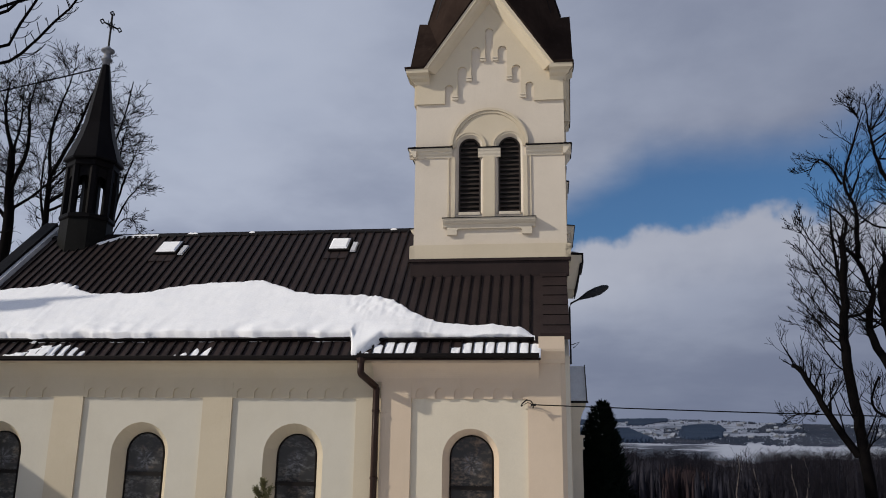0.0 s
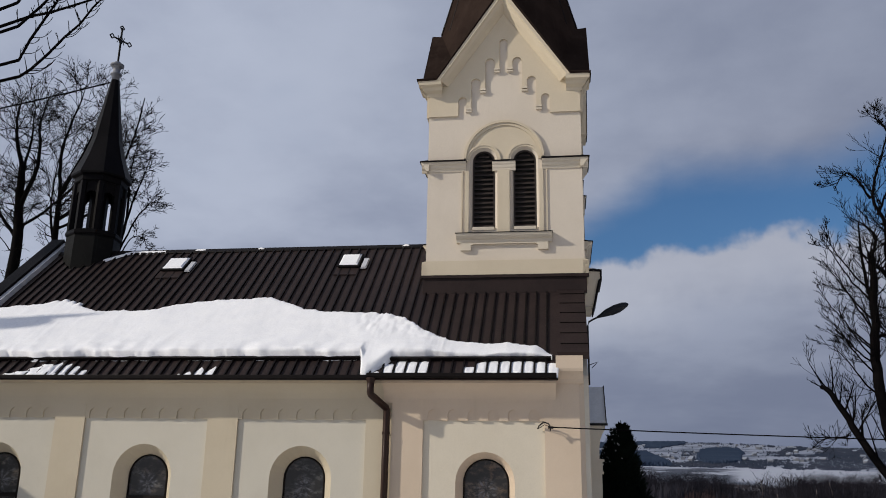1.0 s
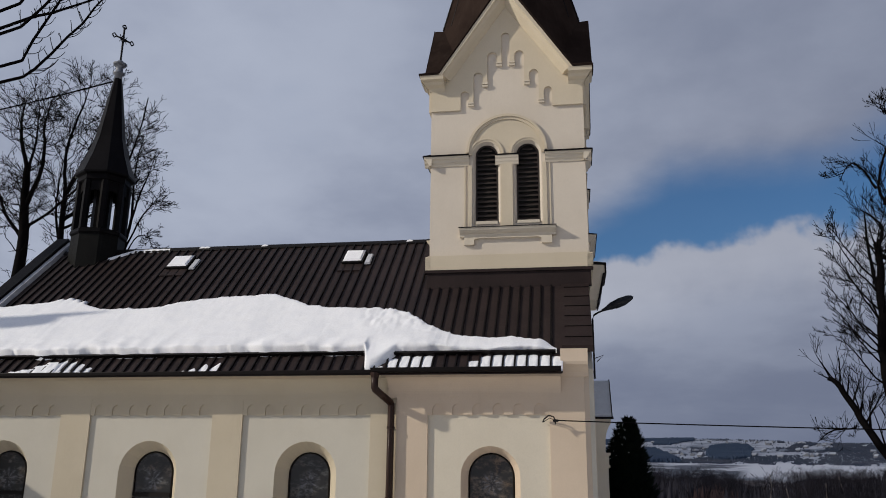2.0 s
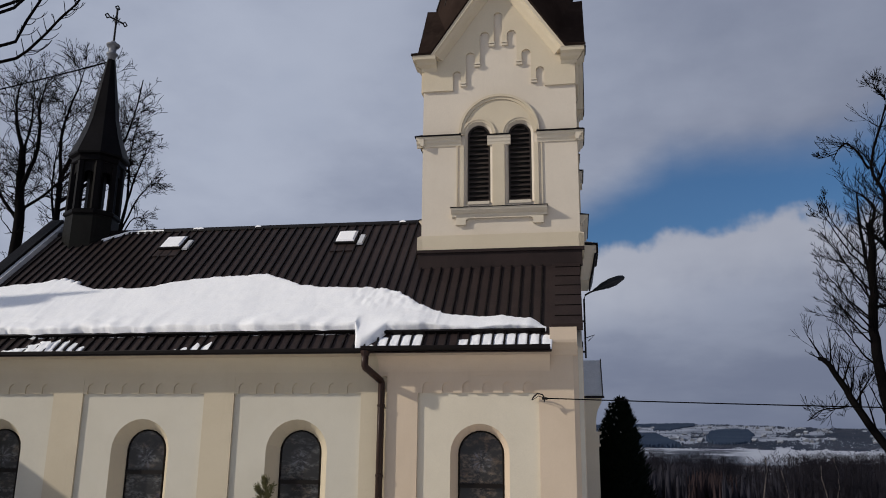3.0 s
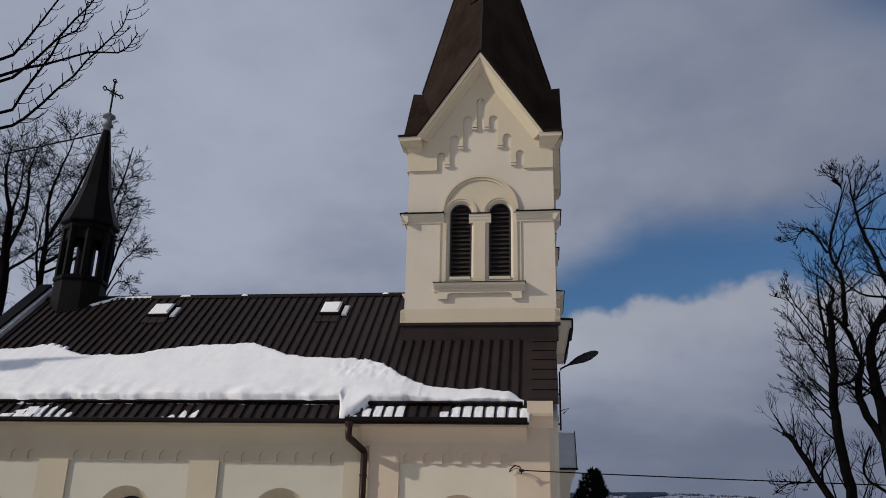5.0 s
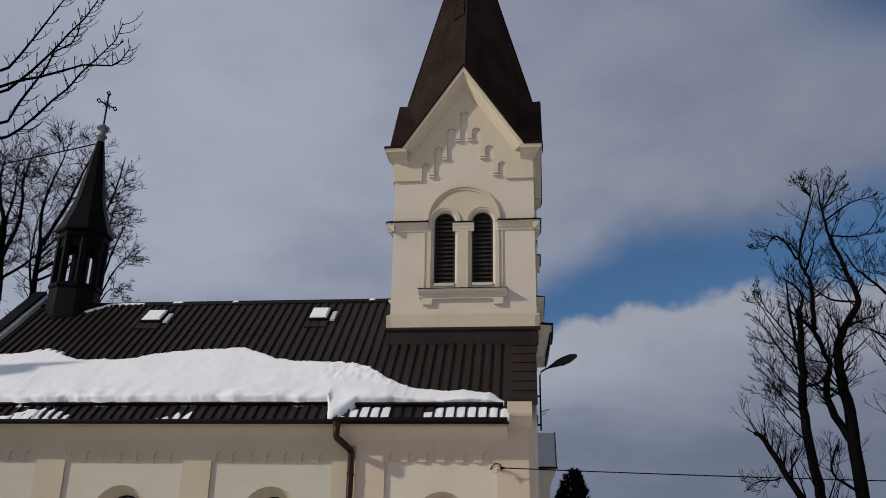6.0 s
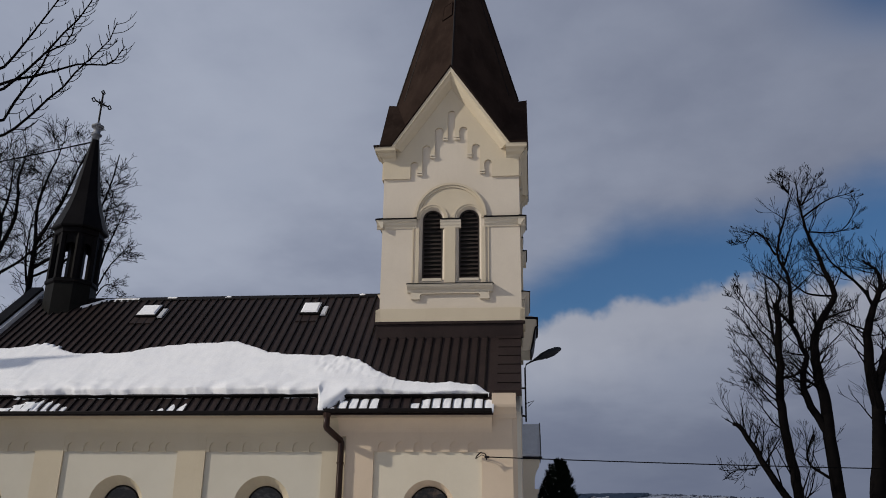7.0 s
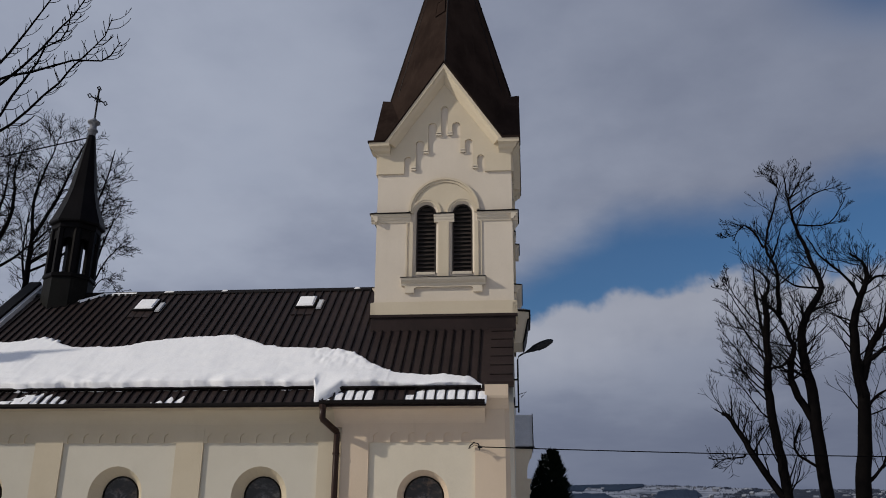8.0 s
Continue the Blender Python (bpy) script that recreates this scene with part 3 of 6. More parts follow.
def build_church():
    church = thing("church", (-6, 2.5, 0), "cream plastered church with a brown sheet roof under old snow", "church")
    # walls: each bay a recessed field with one window
    bays = [(-14.55, -11.27, -12.82), (-10.46, -7.18, -8.80), (-6.40, -3.17, -4.75)]
    for x0, x1, cx in bays:
        bm = bmesh.new()
        arched_wall(bm, x0, x1, 0.0, 4.45, cx, 0.77, 0.30, 2.14, NAVE_FACE + 0.064, NAVE_FACE + 0.45, 0.26)
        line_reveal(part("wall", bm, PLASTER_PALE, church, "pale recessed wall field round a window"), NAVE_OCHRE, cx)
        window_unit(church, cx, 0.525, 0.45, 2.14, NAVE_FACE + 0.42, 1.62 if cx < -6 else 1.44, GLASS)
        bm = bmesh.new()
        frieze(bm, x0, x1, 4.10, 3.66, 7, NAVE_FACE + 0.008, NAVE_FACE + 0.052)
        box(bm, x0, x1, NAVE_FACE + 0.047, NAVE_FACE + 0.14, 3.535, 4.10)
        part("frieze", bm, NAVE_OCHRE, church, "arched corbel frieze in relief")
    for x0, x1 in ((-15.2, -14.55), (-11.27, -10.46), (-7.18, -6.40), (-3.17, -2.49)):
        bm = bmesh.new()
        box(bm, x0, x1, NAVE_FACE, NAVE_FACE + 0.5, 0.0, 4.40)
        part("pilaster", bm, NAVE_OCHRE, church, "ochre plaster pilaster")
    bm = bmesh.new()
    prism(bm, cornice_profile(NAVE_FACE), "x", -15.2, -2.52)
    part("cornice", bm, NAVE_OCHRE, church, "moulded plaster cornice under the eaves")
    # the porch bay at the foot of the tower, a hand's width proud of the nave
    bm = bmesh.new()
    arched_wall(bm, -1.76, 1.10, 0.0, 4.45, -0.29, 0.69, 0.30, 2.13, PORCH_FACE + 0.068, PORCH_FACE + 0.38, 0.16)
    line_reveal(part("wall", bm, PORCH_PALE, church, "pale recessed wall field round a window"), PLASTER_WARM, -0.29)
    window_unit(church, -0.29, 0.54, 0.45, 2.13, PORCH_FACE + 0.35, 1.42, GLASS_AMBER)
    bm = bmesh.new()
    frieze(bm, -1.76, 1.10, 4.10, 3.66, 6, PORCH_FACE + 0.008, PORCH_FACE + 0.052)
    box(bm, -1.76, 1.10, PORCH_FACE + 0.047, PORCH_FACE + 0.14, 3.535, 4.10)
    part("frieze", bm, PLASTER_WARM, church, "arched corbel frieze in relief")
    bm = bmesh.new()
    box(bm, -2.52, -1.76, PORCH_FACE, PORCH_FACE + 0.5, 0.0, 4.40)
    part("pilaster", bm, PLASTER_WARM, church, "ochre plaster pilaster")
    bm = bmesh.new()
    box(bm, 1.10, WEST - 0.22, PORCH_FACE, PORCH_FACE + 0.5, 0.0, 4.40)
    part("pilaster", bm, PLASTER_WARM, church, "ochre plaster pilaster")
    bm = bmesh.new()
    prism(bm, cornice_profile(PORCH_FACE, 4.53), "x", -2.72, 1.38)
    part("cornice", bm, PLASTER_WARM, church, "moulded plaster cornice under the eaves")
    bm = bmesh.new()
    prism(bm, [(WEST - 0.218, PORCH_FACE + 0.02), (WEST + 0.01, PORCH_FACE + 0.30), (WEST + 0.01, PORCH_FACE + 0.5), (WEST - 0.218, PORCH_FACE + 0.5)], "z", 0.0, 4.62)
    part("corner_strip", bm, PLASTER_WARM, church, "bevelled plaster corner of the west front")
    # kneeler under the gable coping
    bm = bmesh.new()
    prism(bm, [(-1.7, 4.40), (PORCH_FACE - 0.02, 4.40), (PORCH_FACE - 0.06, 4.50), (PORCH_FACE - 0.16, 4.60), (PORCH_FACE - 0.25, 4.66), (PORCH_FACE - 0.27, 4.72), (PORCH_FACE - 0.27, 5.02), (-1.7, 5.02 + 0.0)], "x", 1.385, WEST - 0.12)
    part("kneeler", bm, PLASTER_WARM, church, "stepped plaster kneeler under the coping")
    # closing walls: north side, both gable ends
    bm = bmesh.new()
    box(bm, -15.2, WEST, 2 * AXIS_Y - NAVE_FACE - 0.4, 2 * AXIS_Y - NAVE_FACE, 0.0, 4.5)
    part("wall", bm, PLASTER_PALE, church)
    gable = [(NAVE_FACE + 0.06, 0.0), (2 * AXIS_Y - NAVE_FACE, 0.0), (2 * AXIS_Y - NAVE_FACE, 4.5), (AXIS_Y, RIDGE_Z - 0.45), (NAVE_FACE + 0.06, roof_z(NAVE_FACE) - 0.45)]
    bm = bmesh.new()
    prism(bm, gable, "x", WEST - 0.45, WEST)
    part("wall", bm, PLASTER_PALE, church, "plaster gable wall of the west front")
    bm = bmesh.new()
    prism(bm, gable, "x", -15.2, -14.8)
    part("wall", bm, PLASTER_PALE, church, "plaster gable wall of the east end")
    bm = bmesh.new()
    box(bm, -14.7, 1.6, -1.2, 6.2, 0.02, 0.06)
    part("floor", bm, VOID, church)
    # the inside face behind the glass stays dark
    bm = bmesh.new()
    box(bm, -14.75, 1.6, -1.45, -1.40, 0.0, 4.4)
    part("inner_wall", bm, VOID, church)
    # roof boarding, gutters, snow guards
    thick = 0.03
    bm = bmesh.new()
    deck = [(EAVE_Y, EAVE_Z), (AXIS_Y, RIDGE_Z), (2 * AXIS_Y - EAVE_Y, EAVE_Z), (2 * AXIS_Y - EAVE_Y, EAVE_Z - thick), (AXIS_Y, RIDGE_Z - thick), (EAVE_Y, EAVE_Z - thick)]
    prism(bm, [(y, z - 0.012) for y, z in deck], "x", EAST, 1.42)
    roof = part("roof", bm, ROOF, church, "brown standing-seam sheet roof")
    for x0, x1, dy, dz in ((EAST - 0.3, -3.0, 0.0, 0.015), (-3.02, 1.40, -0.10, 0.05)):
        bm = bmesh.new()
        y, z = EAVE_Y + dy, EAVE_Z + dz
        prism(bm, [(y + 0.10, z + 0.07), (y - 0.03, z + 0.07), (y - 0.035, z + 0.055), (y - 0.03, z - 0.01), (y, z - 0.045), (y + 0.05, z - 0.05), (y + 0.10, z - 0.02)], "x", x0, x1)
        part("gutter", bm, ROOF_DARK, church, "dark brown eaves gutter")
        bm = bmesh.new()
        prism(bm, [(y + 0.05, z - 0.03), (y + 0.09, z - 0.03), (y + 0.55, z + 0.05), (y + 0.55, z + 0.09)], "x", x0 + 0.3 if x0 < -5 else x0, x1)
        part("soffit", bm, PLASTER_WARM, church)
    for x0, x1, y in ((-14.7, -3.35, -2.13), (-2.62, 1.28, -2.16)):
        bm = bmesh.new()
        n = Vector((0, -math.sin(SLOPE), math.cos(SLOPE)))
        base = Vector((0, y, roof_z(y)))
        up = Vector((0, math.cos(SLOPE), math.sin(SLOPE)))
        ring = [base + n * a + up * b for a, b in ((0.03, -0.045), (0.115, -0.045), (0.115, 0.02), (0.03, 0.02))]
        loft(bm, [[(x, p.y, p.z) for p in ring] for x in (x0, x1)])
        part("snow_guard", bm, ROOF_DARK, church, "dark snow guard rail along the eaves")
    bm = bmesh.new()
    cap = [(AXIS_Y - 0.16, RIDGE_Z - 0.10), (AXIS_Y - 0.15, RIDGE_Z - 0.05), (AXIS_Y - 0.05, RIDGE_Z + 0.05), (AXIS_Y + 0.05, RIDGE_Z + 0.05), (AXIS_Y + 0.15, RIDGE_Z - 0.05), (AXIS_Y + 0.16, RIDGE_Z - 0.10)]
    prism(bm, cap, "x", EAST, -2.2)
    part("ridge_cap", bm, ROOF_DARK, church)
    # gable copings: a raised metal-clad upstand at the west, a parapet at the east
    bm = bmesh.new()
    prism(bm, [(-1.98, roof_z(-1.98) - 0.10), (-1.98, roof_z(-1.98) + 0.07), (0.75, roof_z(0.75) + 0.07), (0.75, roof_z(0.75) - 0.4), (-1.6, roof_z(-1.6) - 0.35)], "x", 1.42, WEST + 0.03)
    coping = part("coping", bm, ROOF, church, "brown sheet coping of the west gable")
    for k in range(7):
        y = -1.72 + 0.36 * k
        bm = bmesh.new()
        n = Vector((0, -math.sin(SLOPE), math.cos(SLOPE)))
        up = Vector((0, math.cos(SLOPE), math.sin(SLOPE)))
        base = Vector((0, y, roof_z(y) + 0.07))
        ring = [base + n * a + up * b for a, b in ((-0.005, -0.012), (0.018, -0.012), (0.018, 0.012), (-0.005, 0.012))]
        loft(bm, [[(x, p.y, p.z) for p in ring] for x in (1.50, WEST + 0.02)])
        part("seam", bm, ROOF_DARK, coping)
    bm = bmesh.new()
    prism(bm, [(-2.5, roof_z(-2.5) - 0.3), (-2.5, roof_z(-2.5) + 0.22), (AXIS_Y + 0.25, roof_z(AXIS_Y + 0.25) + 0.22), (7.4, roof_z(-2.4) + 0.2), (7.4, roof_z(-2.4) - 0.3), (AXIS_Y, RIDGE_Z - 0.4)], "x", -15.28, EAST)
    part("parapet", bm, ZINC, church, "raised east gable parapet with pale flashing")
    bm = bmesh.new()
    prism(bm, [(-2.6, roof_z(-2.6) + 0.225), (-2.6, roof_z(-2.6) + 0.30), (AXIS_Y + 0.25, roof_z(AXIS_Y + 0.25) + 0.36), (7.5, roof_z(-2.5) + 0.30), (7.5, roof_z(-2.5) + 0.225), (AXIS_Y + 0.25, roof_z(AXIS_Y + 0.25) + 0.225)], "x", -15.42, EAST - 0.14)
    part("coping", bm, TURRET, church, "dark sheet coping of the east gable")
    # unseen low annex at the east end, south side, added to cast the wall shadow
    bm = bmesh.new()
    box(bm, -19.6, -15.21, -5.4, -1.6, 0.0, 3.45)
    sacristy = part("sacristy", bm, PLASTER_PALE, church, "low plaster annex out of view, added to shade the east end of the wall")
    bm = bmesh.new()
    prism(bm, [(-19.9, 3.45), (-15.1, 3.45), (-15.1, 3.60), (-17.4, 4.7), (-19.9, 3.60)], "y", -5.7, -1.7)
    part("roof", bm, ROOF, sacristy)
    return church, roof


CHURCH, NAVE_ROOF = build_church()


# ---------------------------------------------------------------- the bell tower
HALF = 2.2
FACE = AXIS_Y - HALF          # the south face of the shaft
T_BASE, T_KNEE, T_APEX, T_TIP = 7.12, 13.42, 16.36, 24.4


def gable_field():
    """The relief layer of the tower gable: its lower edge climbs in arched steps."""
    right = [(0.0, 14.98)]
    steps = [(0.19, 13.86, 14.85), (0.61, 13.22, 14.24), (1.02, 12.62, 13.60), (1.40, 12.42, 13.02)]
    edge = 0.0
    for n, (x, low, top) in enumerate(steps):
        left = edge + (0.07 if n else 0.0)
        r = (x - 0.07 - left) / (2 if n else 1)
        cx = left + r if n else 0.0
        if n:
            right += arc(cx, top - r, r, 180, 0, 6)
        else:
            right += arc(0.0, top - r, r, 90, 0, 5)
        right += [(x - 0.07, low)]
        if n < 3:
            right += [(x + 0.07, low)]
        edge = x
    right += [(HALF + 0.002, 12.42), (HALF + 0.002, 13.50), (1.92, 13.50)]
    top = [(0.0, 16.25)]
    return right[1:] + top + [(-x, z) for x, z in reversed(right[1:])]


def rakes(put, reach):
    """Raking gable mouldings and their kneelers; the south gable reaches out furthest."""
    run = Vector((1.90, 0, T_APEX - 0.06 - T_KNEE)).normalized()
    for s in (-1, 1):
        bm = bmesh.new()
        across = Vector((run.z, 0, -run.x))
        rings = []
        for end in (0, 1):
            foot = Vector((1.93, 0, T_KNEE)) if not end else Vector((0, 0, T_APEX - 0.06))
            ring = []
            for depth, down in ((0.02, 0.0), (-0.44, 0.0), (-0.44, 0.10), (-0.37, 0.13), (-0.31, 0.20), (-0.19, 0.27), (-0.10, 0.33), (0.02, 0.36)):
                p = foot + (Vector((0, 0, -down / run.x)) if end else Vector((-down * across.x * 1.05, 0, -down * 0.15)))
                if end:
                    p = Vector((0, 0, T_APEX - 0.06 - down * math.hypot(1, run.z / run.x)))
                ring.append((s * p.x, FACE + (depth * reach if depth < 0 else depth), p.z))
            rings.append(ring)
        loft(bm, rings)
        put("raking_mould", bm, TOWER_WARM, "raking gable moulding")
        bm = bmesh.new()
        prof2 = [(0.02, 13.04), (-0.08, 13.06), (-0.12, 13.14), (-0.25, 13.19), (-0.30, 13.26), (-0.415, 13.30), (-0.43, 13.42), (0.02, 13.42)]
        if s > 0:
            loft(bm, [[(1.80, FACE + y * reach, z) for y, z in prof2], [(HALF - y * 0.65, FACE + y * reach, z) for y, z in prof2]])
        else:
            loft(bm, [[(-1.80, FACE + y * reach, z) for y, z in prof2], [(-HALF + y * 0.65, FACE + y * reach, z) for y, z in prof2]])
        put("kneeler", bm, TOWER_WARM, "moulded kneeler at the gable foot")


def tower_side(tower, quarter, source):
    """One of the four faces; the first is built, the others share its meshes."""
    turn = Matrix.Translation((0, AXIS_Y, 0)) @ Matrix.Rotation(quarter * math.pi / 2, 4, "Z") @ Matrix.Translation((0, -AXIS_Y, 0))
    if source:
        for name, ob, label in source:
            made = twin(name, ob, turn, tower)
            if label:
                tagged(made, label)
        return None
    made = []

    def put(name, bm, material, label=""):
        ob = part(name, bm, material, tower, label)
        made.append((name, ob, label))
        return ob

    bm = bmesh.new()
    for s in (-1, 1):
        x0, x1 = (-HALF, 0) if s < 0 else (0, HALF)
        arched_wall(bm, x0, x1, T_BASE, 13.45, s * 0.585, 0.385, 8.93, 11.02, FACE, FACE + 0.13, 0.075)
    bm.faces.new([bm.verts.new(p) for p in ((-HALF, FACE, 13.45), (HALF, FACE, 13.45), (1.95, FACE, 13.5), (0, FACE, 16.2), (-1.95, FACE, 13.5))])
    put("wall", bm, TOWER_PALE, "pale plaster tower face")
    bm = bmesh.new()
    prism(bm, arc(0.0, 11.08, 1.0, 180, 0, 24) + arc(0.585, 11.05, 0.412, 0, 180, 12) + arc(-0.585, 11.05, 0.412, 0, 180, 12), "y", FACE - 0.012, FACE + 0.004)
    put("tympanum", bm, TOWER_WARM, "ochre field under the round hood")
    bm = bmesh.new()
    prism(bm, [(-HALF - 0.10, 7.62), (HALF + 0.10, 7.62), (HALF + 0.10, 7.98), (HALF + 0.02, 8.03), (-HALF - 0.02, 8.03), (-HALF - 0.10, 7.98)], "y", FACE - 0.10, FACE + 0.05)
    put("plinth", bm, TOWER_WARM)
    bm = bmesh.new()
    box(bm, -HALF - 0.06, HALF + 0.04, FACE - 0.07, FACE + 0.05, 7.10, 7.54)
    box(bm, -HALF - 0.12, HALF + 0.10, FACE - 0.125, FACE + 0.05, 7.54, 7.62)
    put("flashing", bm, ROOF, "dark sheet flashing at the foot of the tower")
    prof = [(0.05, 10.70), (-0.03, 10.70), (-0.05, 10.76), (-0.09, 10.80), (-0.11, 10.86), (-0.16, 10.90), (-0.18, 10.96), (0.05, 10.97)]
    for x0, x1 in ((-HALF - 0.17, -1.08), (-0.33, 0.33), (1.08, HALF + 0.17)):
        bm = bmesh.new()
        scale = 0.45 if x1 - x0 < 1 else 1.0
        prism(bm, [(FACE + y * (scale if y < 0 else 1), z) for y, z in prof], "x", x0, x1)
        put("cornice", bm, PLASTER, "moulded string course")
        bm = bmesh.new()
        prism(bm, [(FACE + 0.02, 10.973), (FACE - 0.20 * scale, 10.973), (FACE - 0.21 * scale, 10.955), (FACE - 0.215 * scale, 11.0), (FACE + 0.02, 11.03)], "x", x0 - 0.01, x1 + 0.01)
        put("drip_sheet", bm, ROOF_DARK)
    bm = bmesh.new()
    arch_band(bm, 0.0, 11.08, 1.00, 1.08, FACE - 0.045, FACE + 0.02, steps=28)
    arch_band(bm, 0.0, 11.08, 1.08, 1.15, FACE - 0.08, FACE + 0.02, steps=28)
    put("hood_mould", bm, TOWER_WARM, "round hood mould over the paired openings")
    for s in (-1, 1):
        bm = bmesh.new()
        arch_band(bm, s * 0.585, 11.02, 0.39, 0.45, FACE - 0.03, FACE + 0.02, steps=18)
        arch_band(bm, s * 0.585, 11.02, 0.45, 0.50, FACE - 0.05, FACE + 0.02, steps=18)
        put("arch_mould", bm, TOWER_WARM)
        bm = bmesh.new()
        box(bm, s * 1.20 - 0.02 if s > 0 else -1.22, s * 1.22 if s > 0 else -1.18, FACE - 0.03, FACE + 0.02, 8.85, 10.70)
        box(bm, min(s * 1.00, s * 1.11), max(s * 1.00, s * 1.11), FACE - 0.05, FACE + 0.02, 8.85, 10.70)
        put("jamb_mould", bm, TOWER_WARM)
    bm = bmesh.new()
    box(bm, -0.17, 0.17, FACE - 0.06, FACE + 0.02, 8.85, 10.70, 0.012)
    put("pier", bm, TOWER_WARM, "narrow pier between the openings")
    bm = bmesh.new()
    prism(bm, [(FACE + 0.05, 8.55), (FACE - 0.10, 8.55), (FACE - 0.12, 8.62), (FACE - 0.18, 8.66), (FACE - 0.23, 8.72), (FACE - 0.25, 8.78), (FACE + 0.05, 8.80)], "x", -1.33, 1.33)
    put("sill", bm, PLASTER, "moulded plaster sill")
    bm = bmesh.new()
    prism(bm, [(FACE + 0.03, 8.803), (FACE - 0.27, 8.783), (FACE - 0.275, 8.80), (FACE + 0.03, 8.84)], "x", -1.35, 1.35)
    put("drip_sheet", bm, ROOF_DARK)
    bm = bmesh.new()
    prism(bm, [(-1.22, 8.33), (-0.93, 8.33), (-0.93, 8.47), (-0.85, 8.51), (0.85, 8.51), (0.93, 8.47), (0.93, 8.33), (1.22, 8.33), (1.22, 8.56), (-1.22, 8.56)], "y", FACE - 0.09, FACE + 0.02)
    put("apron", bm, PLASTER, "plaster apron with two brackets")
    bm = bmesh.new()
    prism(bm, gable_field(), "y", FACE - 0.07, FACE + 0.01)
    put("gable_relief", bm, TOWER_WARM, "stepped arched relief on the gable")
    for x, low in ((0.19, 13.86), (0.61, 13.22), (1.02, 12.62)):
        for s in (-1, 1):
            bm = bmesh.new()
            for k in range(2):
                box(bm, s * x - 0.085, s * x + 0.085, FACE - 0.10 + 0.02 * k, FACE, low - 0.02 - 0.07 * k, low + 0.03 - 0.07 * k)
            put("corbel", bm, PLASTER)
    rakes(put, 1.0)
    # louvres
    for s in (-1, 1):
        bm = bmesh.new()
        cx = s * 0.585
        prism(bm, [(cx - 0.31, 8.9)] + arc(cx, 11.02, 0.31, 180, 0, 12) + [(cx + 0.31, 8.9)], "y", FACE + 0.20, FACE + 0.24)
        put("louvre_back", bm, VOID)
        bm = bmesh.new()
        rim = [(cx - 0.315, 8.98)] + arc(cx, 11.02, 0.315, 180, 0, 14) + [(cx + 0.315, 8.98)]
        inner = [(cx - 0.275, 8.98)] + arc(cx, 11.02, 0.275, 180, 0, 14) + [(cx + 0.275, 8.98)]
        loft(bm, [[(o[0], FACE + 0.085, o[1]), (i[0], FACE + 0.085, i[1]), (i[0], FACE + 0.13, i[1]), (o[0], FACE + 0.13, o[1])] for o, i in zip(rim, inner)])
        put("louvre_frame", bm, LOUVRE)
        for k in range(16):
            z = 9.05 + k * 0.140
            w = 0.275 if z + 0.10 < 11.02 else math.sqrt(max(0.275 ** 2 - (z + 0.10 - 11.02) ** 2, 0.004))
            bm = bmesh.new()
            prism(bm, [(FACE + 0.095, z), (FACE + 0.10, z + 0.022), (FACE + 0.19, z + 0.12), (FACE + 0.19, z + 0.095)], "x", cx - w, cx + w)
            put("louvre_slat", bm, LOUVRE)
        bm = bmesh.new()
        box(bm, cx - 0.31, cx + 0.31, FACE - 0.03, FACE + 0.19, 8.93, 9.02)
        put("opening_sill", bm, PLASTER)
    return made


